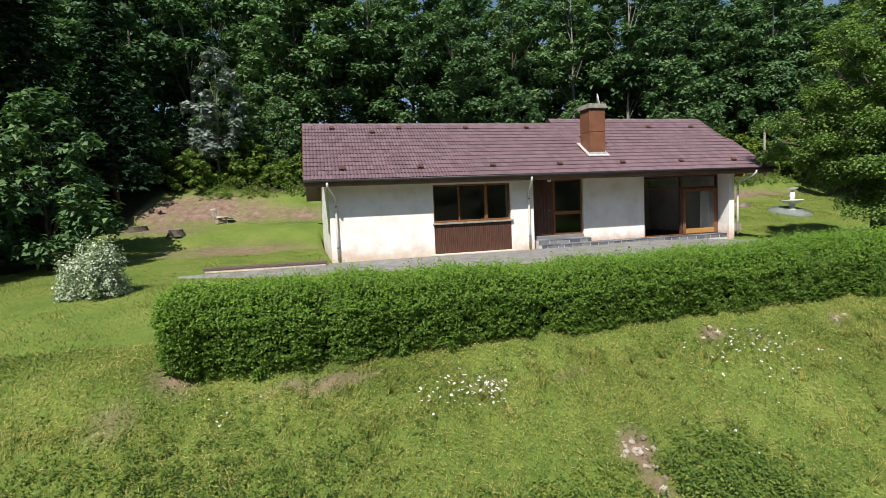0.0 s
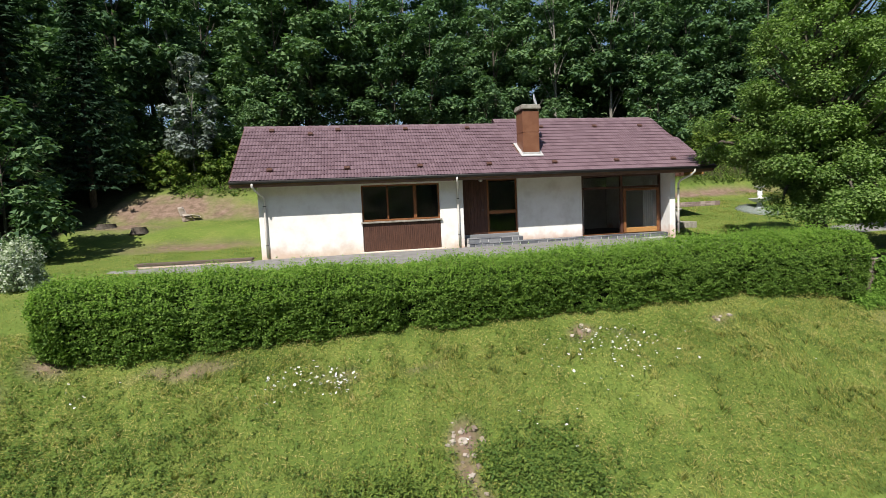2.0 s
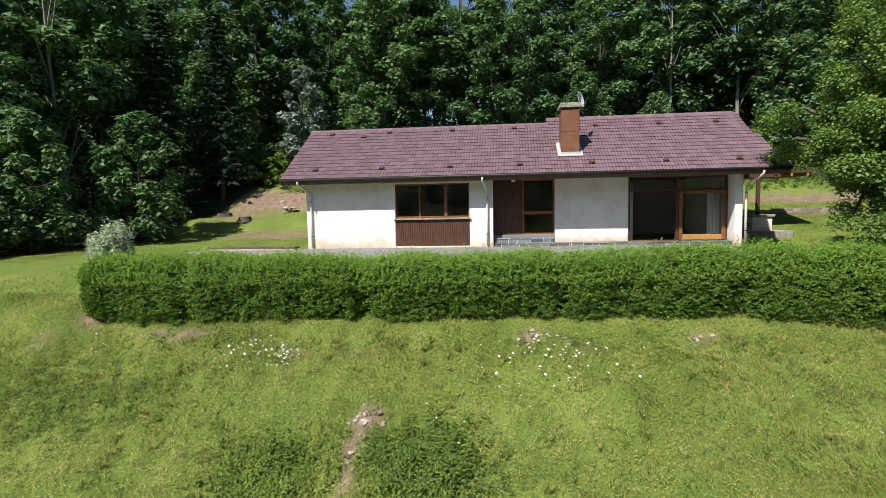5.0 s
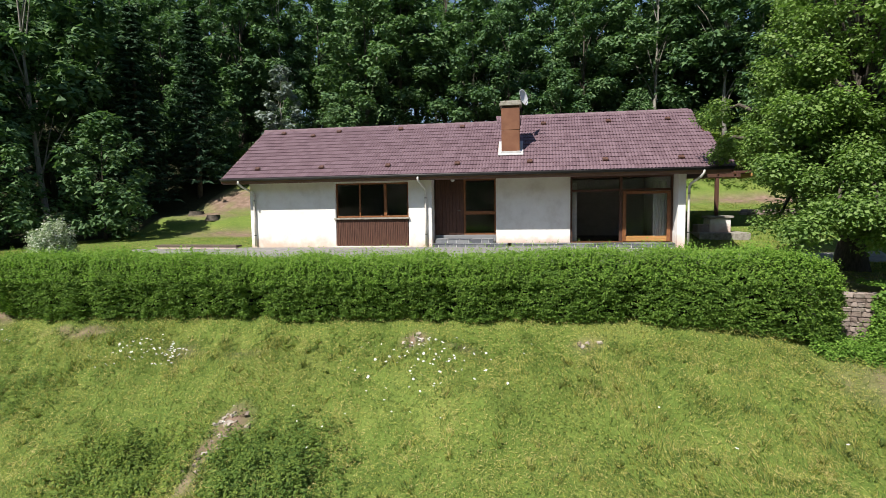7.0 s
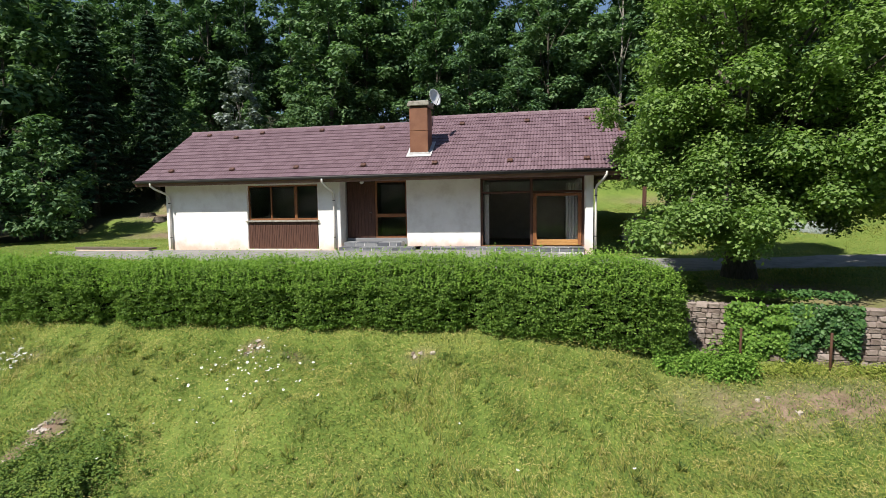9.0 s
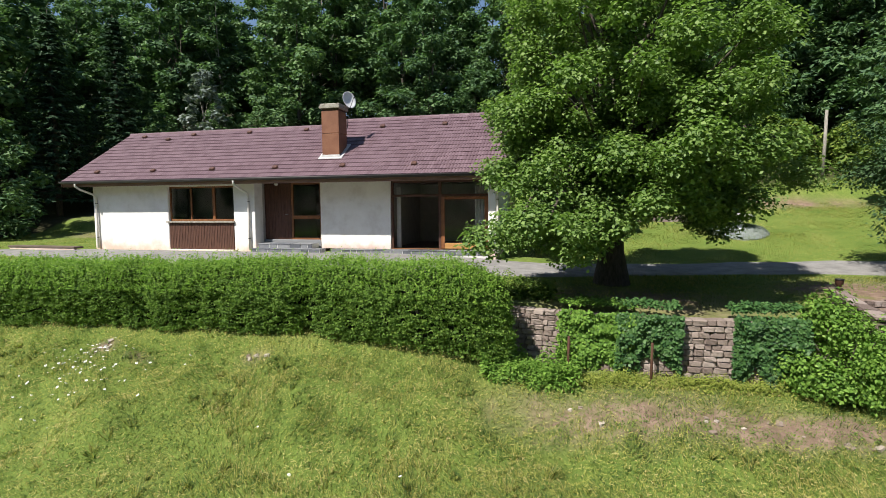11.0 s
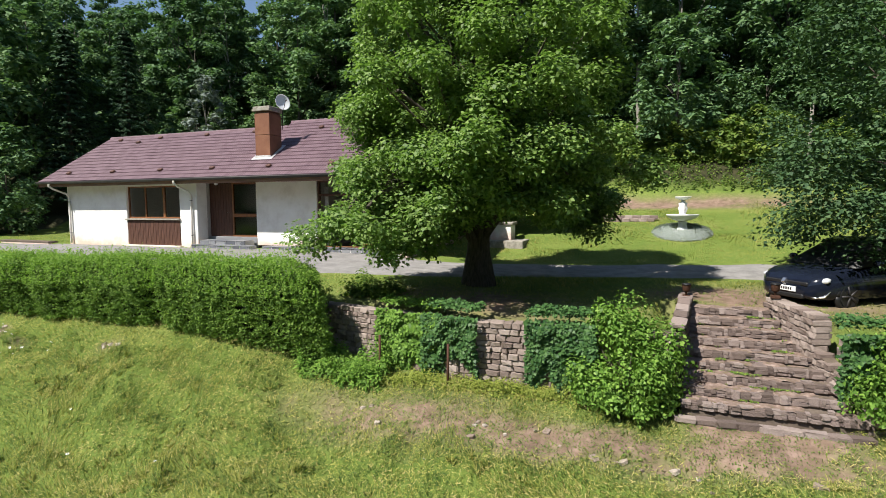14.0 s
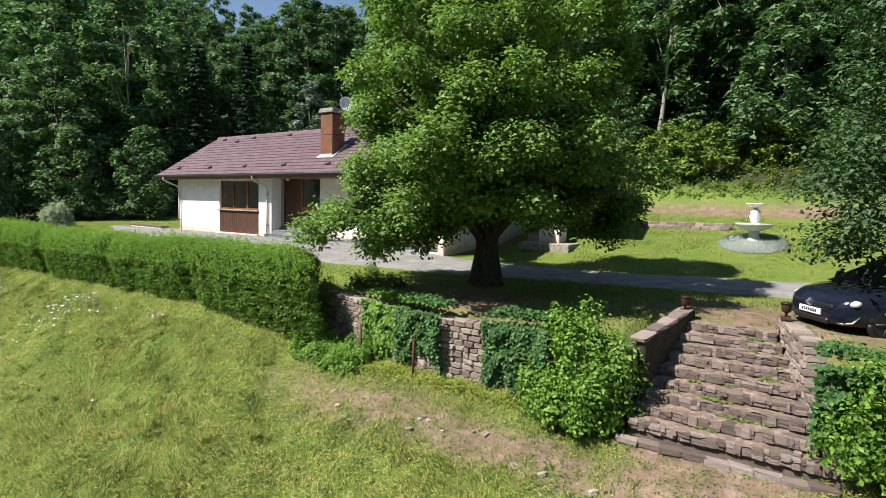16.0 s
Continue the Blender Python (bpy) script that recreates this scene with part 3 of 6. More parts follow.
def slab(name, corners, thick, mat, label=""):
    """A thick sloping sheet from its upper corners."""
    bm = bmesh.new()
    up = [bm.verts.new(c) for c in corners]
    lo = [bm.verts.new((c[0], c[1], c[2] - thick)) for c in corners]
    n = len(corners)
    bm.faces.new(up)
    bm.faces.new(lo[::-1])
    for i in range(n):
        bm.faces.new((lo[i], lo[(i + 1) % n], up[(i + 1) % n], up[i]))
    bmesh.ops.recalc_face_normals(bm, faces=bm.faces)
    ob = part(name, bm, mat, house, label)
    ob.matrix_parent_inverse = pose(-8.5, -20, 0)
    return ob


def west_x(y):
    return -0.78 + 0.12 * (y - EAVE_Y) / 3.7


def east_x(y):
    return 18.12 - 0.4 * (y - EAVE_Y) / 4.1


zr, ze = roof_z(RIDGE_W), roof_z(RIDGE_E)
roof = slab("roof", [(west_x(EAVE_Y), EAVE_Y, EAVE_Z), (east_x(EAVE_Y), EAVE_Y, EAVE_Z), (east_x(RIDGE_E), RIDGE_E, ze), (BREAK, RIDGE_E, ze), (BREAK, RIDGE_W, zr), (west_x(RIDGE_W), RIDGE_W, zr)], 0.09, FASCIA, "brown interlocking tile roof")
slab("roof_back", [(west_x(RIDGE_W), RIDGE_W, zr), (BREAK, RIDGE_W, zr), (BREAK, 24.9, zr - 2.7), (west_x(RIDGE_W), 24.9, zr - 2.7)], 0.12, TILES)
slab("roof_back", [(BREAK + 0.002, RIDGE_E, ze), (east_x(RIDGE_E), RIDGE_E, ze), (east_x(RIDGE_E), 25.6, ze - 2.9), (BREAK + 0.002, 25.6, ze - 2.9)], 0.12, TILES)
hp("soffit", FASCIA, -0.7, 18.0, EAVE_Y + 0.06, FRONT + 0.6, 2.615, 2.64)
hp("fascia", FASCIA, -0.78, 18.1, EAVE_Y + 0.02, EAVE_Y + 0.058, 2.56, 2.74, 0.006, "brown painted fascia board")
for side, fx in (("w", west_x), ("e", east_x)):
    deep = RIDGE_W if side == "w" else RIDGE_E
    bm = bmesh.new()
    a, b = fx(EAVE_Y), fx(deep)
    s = -0.03 if side == "w" else 0.03
    pts = [(a + s, EAVE_Y, EAVE_Z + 0.02), (b + s, deep, roof_z(deep) + 0.02), (b + s, deep, roof_z(deep) - 0.2), (a + s, EAVE_Y, EAVE_Z - 0.2)]
    q = [bm.verts.new(p) for p in pts] + [bm.verts.new((p[0] - s * 0.95, p[1], p[2])) for p in pts]
    for f in ((0, 1, 2, 3), (7, 6, 5, 4), (0, 4, 5, 1), (1, 5, 6, 2), (2, 6, 7, 3), (3, 7, 4, 0)):
        bm.faces.new([q[k] for k in f])
    bmesh.ops.recalc_face_normals(bm, faces=bm.faces)
    part("bargeboard", bm, DARKWOOD, house).matrix_parent_inverse = pose(-8.5, -20, 0)


def gutter():
    a = np.linspace(math.pi, 2 * math.pi, 9)
    prof = [(EAVE_Y - 0.07 + 0.075 * math.cos(t), 2.775 + 0.1 * math.sin(t)) for t in a]
    prof += [(EAVE_Y - 0.07 + 0.066 * math.cos(t), 2.775 + 0.09 * math.sin(t)) for t in a[::-1]]
    bm = bmesh.new()
    rows = [[bm.verts.new((x, y, z)) for y, z in prof] for x in (-0.8, 18.14)]
    n = len(prof)
    for i in range(n):
        bm.faces.new((rows[0][i], rows[0][(i + 1) % n], rows[1][(i + 1) % n], rows[1][i]))
    bm.faces.new(rows[0][:9])
    bm.faces.new(rows[1][:9])
    bmesh.ops.recalc_face_normals(bm, faces=bm.faces)
    part("gutter", bm, ZINC, house, "dark weathered half-round gutter", smooth=True).matrix_parent_inverse = pose(-8.5, -20, 0)


gutter()
for px, foot_y, bend in ((0.22, FRONT - 0.07, 0.28), (7.33, FRONT - 0.07, 0.16), (16.92, FRONT - 0.07, -0.28)):
    gx = px - bend
    run = [(gx, EAVE_Y - 0.07, 2.74), (gx, EAVE_Y - 0.07, 2.58), (gx + bend * 0.25, EAVE_Y + 0.06, 2.46), (px - bend * 0.15, foot_y - 0.08, 2.26), (px, foot_y, 2.12), (px, foot_y, 1.2), (px, foot_y, 0.05)]
    d = tubes("downpipe", PIPE, house, [(run, 0.042)], 10, "cream downpipe with a swan neck")
    d.matrix_parent_inverse = pose(-8.5, -20, 0)
    for bz in (0.5, 1.9):
        under(tubes("bracket", ZINC, d, [([(px, foot_y, bz - 0.015), (px, foot_y, bz + 0.015)], 0.05), ([(px, foot_y, bz), (px, FRONT + 0.02, bz)], 0.01)], 8), d).matrix_parent_inverse = Matrix()


# windows
def pane(name, x0, x1, y, z0, z1, parent):
    ob = hp(name, GLASS, x0, x1, y - 0.006, y + 0.006, z0, z1)
    ob.parent = parent
    ob.matrix_parent_inverse = Matrix()
    ob.visible_shadow = False
    return ob


def bars(parent, rects, y0, y1, mat, name="frame_bar"):
    for x0, x1, z0, z1 in rects:
        ob = hp(name, mat, x0, x1, y0, y1, z0, z1, 0.006)
        ob.parent = parent
        ob.matrix_parent_inverse = Matrix()


win = hp("window", FRAMEWOOD, 3.66, 6.63, FRONT + 0.1, FRONT + 0.17, 1.17, 1.235, 0.005, "three-light timber window above a slatted panel")
bars(win, [(3.66, 3.72, 1.235, 2.53), (6.57, 6.63, 1.235, 2.53), (3.72, 6.57, 2.47, 2.53), (4.61, 4.67, 1.235, 2.47), (5.62, 5.74, 1.235, 2.47)], FRONT + 0.1, FRONT + 0.17, FRAMEWOOD)
pane("pane", 3.72, 4.61, FRONT + 0.14, 1.235, 2.47, win)
pane("pane", 4.67, 5.62, FRONT + 0.14, 1.235, 2.47, win)
pane("pane", 5.74, 6.57, FRONT + 0.14, 1.235, 2.47, win)
sill = hp("sill", CONCRETE, 3.6, 6.68, FRONT - 0.09, FRONT + 0.1, 1.10, 1.165, 0.008, "pale stone window sill")
panel = hp("panel", DARKWOOD, 3.68, 6.61, FRONT + 0.04, FRONT + 0.3, -0.1, 1.098, 0, "dark vertical slatted timber panel")
n_slats = 40
for i in range(n_slats):
    w = 2.93 / n_slats
    x = 3.68 + i * w
    s = hp("slat", DARKWOOD, x + 0.004, x + w - 0.004, FRONT - 0.005 - 0.004 * (i % 2), FRONT + 0.04, 0.05, 1.09, 0.004)
    s.parent = panel
    s.matrix_parent_inverse = Matrix()
hp("doorstep", PLINTH, 3.5, 6.75, FRONT - 0.16, FRONT + 0.04, -0.15, 0.045, 0.01, "reddish concrete strip under the panel")

# entrance
door = hp("door", DARKWOOD, 7.56, 8.72, BACK_WALL + 0.1, BACK_WALL + 0.16, 0.42, 2.62, 0.006, "dark brown timber entrance door")
for i in range(8):
    x = 7.6 + i * 0.138
    ob = hp("board", DARKWOOD, x, x + 0.128, BACK_WALL + 0.085, BACK_WALL + 0.1, 0.45, 2.58, 0.004)
    ob.parent, ob.matrix_parent_inverse = door, Matrix()
hd = tubes("door_handle", CHROME, door, [([(8.6, BACK_WALL + 0.09, 1.4), (8.6, BACK_WALL + 0.03, 1.4), (8.48, BACK_WALL + 0.03, 1.4)], 0.011)], 8)
side = hp("window", FRAMEWOOD, 8.72, 10.0, BACK_WALL + 0.09, BACK_WALL + 0.17, 0.42, 0.5, 0.005, "tall glazed side light beside the door")
bars(side, [(8.72, 8.8, 0.5, 2.62), (9.93, 10.0, 0.5, 2.62), (8.8, 9.93, 1.22, 1.36), (8.8, 9.93, 2.56, 2.62)], BACK_WALL + 0.09, BACK_WALL + 0.17, FRAMEWOOD)
pane("pane", 8.8, 9.93, BACK_WALL + 0.13, 1.36, 2.56, side)
pane("pane", 8.8, 9.93, BACK_WALL + 0.13, 0.5, 1.22, side)
hp("threshold", SLATE, 7.56, 10.0, BACK_WALL - 0.02, BACK_WALL + 0.3, -0.1, 0.42, 0.01)
under(lathe("entry_lamp", WHITESTONE, house, [(0.02, 2.60), (0.07, 2.6), (0.08, 2.56), (0.05, 2.52), (0.01, 2.51)], 16, "small white ceiling lamp", centre=(8.35, 17.75)), house)

# glazed doors
slide = hp("window", FRAMEWOOD, 12.84, 16.58, BACK_WALL + 0.05, BACK_WALL + 0.2, 0.06, 0.12, 0.004, "wide timber sliding glass doors")
bars(slide, [(12.84, 12.92, 0.12, 2.62), (16.5, 16.58, 0.12, 2.62), (14.66, 14.76, 0.12, 2.62), (12.92, 14.66, 2.04, 2.12), (14.76, 16.5, 2.04, 2.12), (12.92, 14.66, 2.55, 2.62), (14.76, 16.5, 2.55, 2.62)], BACK_WALL + 0.06, BACK_WALL + 0.18, DARKWOOD)
pane("transom_pane", 12.92, 14.66, BACK_WALL + 0.12, 2.12, 2.55, slide)
pane("transom_pane", 14.76, 16.5, BACK_WALL + 0.12, 2.12, 2.55, slide)
bars(slide, [(14.77, 14.9, 0.13, 2.03), (16.36, 16.49, 0.13, 2.03), (14.9, 16.36, 1.92, 2.03)], BACK_WALL + 0.02, BACK_WALL + 0.06, FRAMEWOOD, "sash_bar")
bars(slide, [(14.9, 16.36, 0.13, 0.34)], BACK_WALL + 0.02, BACK_WALL + 0.06, PINE, "sash_bar")
pane("pane", 14.9, 16.36, BACK_WALL + 0.04, 0.34, 1.92, slide)
hp("room_wall", INTERIOR, 12.6, 12.72, BACK_WALL + 0.35, 22.6, 0.1, 2.66)


def curtain(name, x0, x1, y, z0, z1):
    n = 40
    xs = np.linspace(x0, x1, n)
    ys = y + 0.035 * np.sin(np.linspace(0, 9 * math.pi, n))
    v = [(x, yy + d, z) for d in (0, 0.008) for z in (z0, z1) for x, yy in zip(xs, ys)]
    f = [[i, i + 1, n + i + 1, n + i] for i in range(n - 1)] + [[2 * n + i, 3 * n + i, 3 * n + i + 1, 2 * n + i + 1] for i in range(n - 1)]
    ob = new(name, mesh_from(name, v, f, CURTAIN, smooth=True))
    return tagged(ob, "white net curtain hanging behind the sliding glass door", "curtain")


curtain("curtain", 15.95, 16.42, BACK_WALL + 0.4, 0.115, 2.4)
curtain("curtain", 12.95, 13.12, BACK_WALL + 0.4, 0.115, 2.4)


# chimney
def chimney():
    x0, x1, y0, y1 = 10.24, 10.93, 17.9, 18.62
    body = hp("chimney", CLADDING, x0, x1, y0, y1, 3.2, 4.42, 0.008, "rust-brown clad chimney stack with concrete cap")
    for z0, z1, mat, grow, nm in ((4.43, 5.26, CLADDING, 0.004, "upper_cladding"), (5.26, 5.34, DARKWOOD, -0.02, "cap_neck"), (5.34, 5.44, CONCRETE, 0.07, "cap_slab"), (5.44, 5.52, CONCRETE, 0.045, "cap_slab")):
        ob = hp(nm, mat, x0 - grow, x1 + grow, y0 - grow, y1 + grow, z0, z1, 0.012)
        ob.parent, ob.matrix_parent_inverse = body, Matrix()
    bm = bmesh.new()
    pts = []
    for dx, y in ((-0.13, y0 - 0.12), (0.13, y0 - 0.12), (0.13, y1 + 0.1), (-0.13, y1 + 0.1)):
        pts.append((x0 + dx if dx < 0 else x1 + dx, y, roof_z(y) + 0.075))
    vs = [bm.verts.new(p) for p in pts] + [bm.verts.new((p[0], p[1], p[2] + 0.02)) for p in pts]
    for f in ((3, 2, 1, 0), (4, 5, 6, 7), (0, 1, 5, 4), (1, 2, 6, 5), (2, 3, 7, 6), (3, 0, 4, 7)):
        bm.faces.new([vs[k] for k in f])
    fl = part("flashing", bm, LEAD, body, "pale metal flashing")
    fl.matrix_parent_inverse = Matrix()
    ob = hp("apron", LEAD, x0 - 0.03, x1 + 0.03, y0 - 0.03, y0 - 0.008, roof_z(y0) - 0.05, roof_z(y0) + 0.16, 0.003)
    ob.parent, ob.matrix_parent_inverse = body, Matrix()


chimney()


def dish():
    d = tagged(empty("satellite_dish", 11.2, 18.72, 5.3), "white satellite dish on a mast at the chimney", "satellite dish")
    tubes("mast", ZINC, d, [([(-0.24, -0.08, -0.6), (-0.18, -0.08, 0.42)], 0.018)], 8)
    turn = look((0, 0, 0), (0.84, -0.5, 0.22))
    sides = 28
    rings = [(0.0, 0.0), (0.1, 0.008), (0.2, 0.03), (0.27, 0.055), (0.3, 0.07), (0.3, 0.062), (0.2, 0.018), (0.1, -0.006), (0.0, -0.012)]
    v = [turn @ Vector((r * math.cos(k * 2 * math.pi / sides), r * 1.08 * math.sin(k * 2 * math.pi / sides), -z)) + Vector((-0.16, -0.13, 0.44)) for r, z in rings for k in range(sides)]
    f = [[i * sides + k, i * sides + (k + 1) % sides, (i + 1) * sides + (k + 1) % sides, (i + 1) * sides + k] for i in range(len(rings) - 1) for k in range(sides)]
    child("reflector", mesh_from("reflector", [tuple(p) for p in v], f, DISHWHITE, smooth=True), d)
    tip = turn @ Vector((0, -0.02, -0.34)) + Vector((-0.16, -0.13, 0.44))
    low = turn @ Vector((0, -0.3, -0.05)) + Vector((-0.16, -0.13, 0.44))
    tubes("feed_arm", ZINC, d, [([tuple(low), tuple(tip)], 0.01), ([tuple(tip), tuple(tip + Vector((0.03, 0.03, 0.0)))], 0.028)], 8)


dish()


# terrace post, pedestal and canopy
terrace = tagged(empty("terrace_canopy", 19.2, 21.4, 0), "brown timber canopy on a post beside the house", "canopy")
for nm, mat, b in (("post", DARKWOOD, (-0.07, 0.07, -0.07, 0.07, 0.98, 2.6)), ("beam", DARKWOOD, (-2.2, 0.9, -0.09, 0.09, 2.6, 2.76)), ("canopy_roof", DARKWOOD, (-2.2, 2.2, -0.1, 3.2, 2.77, 2.86))):
    boxed(nm, mat, terrace, *b, 0.008)
for i in range(7):
    boxed("rafter", PINE, terrace, -2.0 + i * 0.66, -1.92 + i * 0.66, -0.09, 3.1, 2.64, 2.765, 0.006)
ped = tagged(empty("garden_grill", 19.3, 21.5, 0.3), "white masonry outdoor grill with a stone slab", "grill")
boxed("base", PLASTER, ped, -0.42, 0.42, -0.35, 0.45, -0.35, 0.58, 0.02)
boxed("slab", CONCRETE, ped, -0.5, 0.5, -0.42, 0.5, 0.58, 0.68, 0.015)
boxed("hearth", STONE, ped, -0.9, -0.42, -0.3, 0.35, -0.35, 0.32, 0.02)
boxed("paving", CONCRETE, ped, -1.0, 1.0, -0.9, 0.8, -0.5, -0.02, 0.02)


# entry steps and plinth of slate
def slate_block(name, x0, x1, y0, y1, z0, z1, label, rows, seed):
    """A masonry block faced with slate pieces in pale joints."""
    r = np.random.default_rng(seed)
    thing = tagged(empty(name, (x0 + x1) / 2, y0, z0), label, "steps")
    inv = pose(-(x0 + x1) / 2, -y0, -z0)
    boxed("core", MORTAR, thing, x0 + 0.012, x1 - 0.012, y0 + 0.012, y1, z0 - 0.15, z1 - 0.008).matrix_parent_inverse = inv
    h = (z1 - z0) / rows
    for k in range(rows):
        x = x0
        while x < x1 - 0.05:
            w = min(r.uniform(0.22, 0.5), x1 - x)
            boxed("stone", SLATE, thing, x + 0.014, x + w - 0.014, y0 - r.uniform(0, 0.012), y0 + 0.1, z0 + k * h + 0.012, z0 + (k + 1) * h - 0.012, 0.006).matrix_parent_inverse = inv
            x += w
    x = x0
    while x < x1 - 0.05:
        w = min(r.uniform(0.3, 0.6), x1 - x)
        boxed("tread", SLATE, thing, x + 0.016, x + w - 0.016, y0 - 0.02, y1, z1 - 0.02, z1 + r.uniform(0.006, 0.014), 0.006).matrix_parent_inverse = inv
        x += w
    return thing


slate_block("entry_step", 7.62, 10.5, 17.05, 17.45, -0.05, 0.14, "low grey slate entrance step with pale joints", 1, 3)
slate_block("entry_step", 7.68, 9.95, 17.45, 18.0, -0.05, 0.30, "upper grey slate entrance step with pale joints", 2, 4)
slate_block("terrace_plinth", 10.6, 16.56, 17.62, 18.0, -0.08, 0.09, "slate-faced plinth under the glass doors", 1, 5)


# ---- hedge ----
def hedge():
    r = np.random.default_rng(11)
    x0, x1 = -3.75, 17.85
    thing = tagged(empty("hedge", 7, 10.4, -1.2), "long clipped green hornbeam hedge along the slope", "hedge")
    inv = pose(-7, -10.4, 1.2)

    def shape(x, a):
        """A point of the hedge's skin at x, a going from front foot over the top to back foot."""
        notch = np.zeros_like(x)
        for nx in (-0.6, 4.2, 9.3, 13.6):
            notch += np.exp(-((x - nx) / 0.22) ** 2)
        end = np.sqrt(np.clip(1 - np.clip(np.where(x > 6.92, (x - 6.92 - 9.7) / 1.25, (6.92 - x - 10.05) / 0.63), 0, 1) ** 2, 0.0, 1))
        cy = 10.47 + 0.013 * (x + 4)
        half = (0.9 + 0.16 * (lattice(x, a * 3, 0.9, 41) - 0.5)) * (0.35 + 0.65 * end) - 0.16 * notch
        top = 0.25 + 0.012 * x + 0.14 * (lattice(x, x * 0, 1.1, 42) - 0.5) - 0.09 * notch + 0.22 * (1 - ease(-3, 5, x)) - 0.06 * (1 - ease(-0.7, -0.3, x))
        c, s = np.cos(math.pi * (1 - a)), np.sin(math.pi * a)
        px = np.sign(c) * np.abs(c) ** 0.6
        pz = np.abs(s) ** 0.52
        y = cy + half * px * (0.62 + 0.42 * np.minimum(1, 1.6 * pz))
        foot = np.maximum(ground(x, cy - 0.6) + 0.02, -1.6)
        z = foot + (top - foot) * pz * (0.75 + 0.25 * end)
        return np.stack([x - 0.4 * px * ease(15.8, 17.85, x), y, z], -1)

    # inner mass: an added solid, near-black for the shade within the foliage
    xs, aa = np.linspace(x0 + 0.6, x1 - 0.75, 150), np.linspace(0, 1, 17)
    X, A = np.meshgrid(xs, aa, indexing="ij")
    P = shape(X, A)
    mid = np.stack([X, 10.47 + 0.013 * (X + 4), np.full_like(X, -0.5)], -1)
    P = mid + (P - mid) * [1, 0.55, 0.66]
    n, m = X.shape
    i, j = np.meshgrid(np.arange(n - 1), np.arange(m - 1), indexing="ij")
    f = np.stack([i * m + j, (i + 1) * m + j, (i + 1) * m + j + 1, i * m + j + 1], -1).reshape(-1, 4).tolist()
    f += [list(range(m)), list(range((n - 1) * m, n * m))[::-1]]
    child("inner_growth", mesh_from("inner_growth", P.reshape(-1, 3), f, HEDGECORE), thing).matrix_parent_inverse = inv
    # foliage: short leafy twigs set all over the skin
    per = 8
    M = 32000
    x = r.uniform(x0, x1, M)
    rise = np.arcsin(r.random(M) ** (1 / 0.52)) / math.pi
    a = np.where(r.random(M) < 0.58, rise, r.uniform(0.04, 0.96, M))
    a = np.where(r.random(M) < 0.05, 1 - rise, a)
    ends = r.random(M) < 0.07
    x = np.where(ends, np.where(r.random(M) < 0.5, x0 + r.random(M) ** 2 * 0.7, x1 - r.random(M) ** 2 * 0.7), x)
    p = shape(x, a)
    e = 0.02
    da, dx = shape(x, np.clip(a + e, 0, 1)) - shape(x, np.clip(a - e, 0, 1)), shape(x + 0.05, a) - shape(x - 0.05, a)
    nrm = np.cross(dx, da)
    nrm *= np.sign(np.sum(nrm * (p - np.stack([x, p[:, 1] * 0 + 10.6, p[:, 2] * 0 - 0.6], -1)), 1))[:, None]
    nrm /= np.linalg.norm(nrm, axis=1)[:, None] + 1e-9
    nrm = np.where((ends & (x < 0))[:, None], [-0.8, -0.3, 0.3], nrm)
    clump = 0.6 * lattice(x + 0.3 * p[:, 2], p[:, 1] * 0.8 + p[:, 2] * 1.1 + x * 0.2, 0.12, 43) + 0.4 * lattice(x, p[:, 2] + p[:, 1], 0.5, 44)
    on_top = nrm[:, 2] > 0.5
    root = p - nrm * (0.07 + r.random(M) ** 1.5 * 0.15 + 0.2 * (1 - clump) ** 1.5)[:, None]
    way = nrm * 0.75 + balls(r, M) * 0.55 + np.where(on_top[:, None], [0, 0, 0.9], [-0.15, 0, 0.12])
    way /= np.linalg.norm(way, axis=1)[:, None]
    long = np.where(on_top, 0.1 + 0.3 * r.random(M) ** 3, 0.07 + 0.09 * r.random(M))
    k = np.repeat(np.arange(M), per)
    N = len(k)
    u = np.tile((np.arange(per) + 0.7) / per, M)
    side = np.cross(way, [0, 0.3, 1.0])
    side /= np.linalg.norm(side, axis=1)[:, None] + 1e-9
    flip = np.tile(np.where(np.arange(per) % 2, 1.0, -1.0), M)
    q = root[k] + way[k] * (long[k] * u)[:, None] + side[k] * (0.02 * flip)[:, None] + 0.012 * balls(r, N)
    along = way[k] * 0.7 + side[k] * flip[:, None]
    out = nrm[k] * 0.6 + balls(r, N) * 0.55 + np.where(on_top[k][:, None], [0, 0, 0.7], [0, 0, 0.05])
    keep = (q[:, 2] > ground(x, p[:, 1])[k] + 0.2) | (r.random(N) < 0.12)
    q, out, along, u = q[keep], out[keep], along[keep], u[keep]
    N = len(q)
    me = leaf_mesh("foliage", q.astype(np.float32), out, r.uniform(0.036, 0.068, N) * (1.15 - 0.4 * u), HEDGELEAF, 0.72, 0.3, r, along * 1.5, simple=True)
    child("foliage", me, thing).matrix_parent_inverse = inv
    # this year's upright shoots over the top
    m, per = 11000, 6
    x = r.uniform(x0 + 0.1, x1 - 0.1, m)
    a = np.clip(r.normal(0.44, 0.15, m), 0.16, 0.8)
    p = shape(x, a) - [0, 0, 0.05]
    tall = (0.06 + 0.24 * r.random(m) ** 3) * (0.5 + lattice(x, p[:, 1], 0.35, 46))
    way = np.stack([r.normal(0, 0.25, m), r.normal(-0.1, 0.25, m), np.ones(m)], -1)
    k = np.repeat(np.arange(m), per)
    u = np.tile((np.arange(per) + 0.8) / per, m)
    q = p[k] + way[k] * (tall[k] * u)[:, None] + 0.012 * balls(r, len(k))
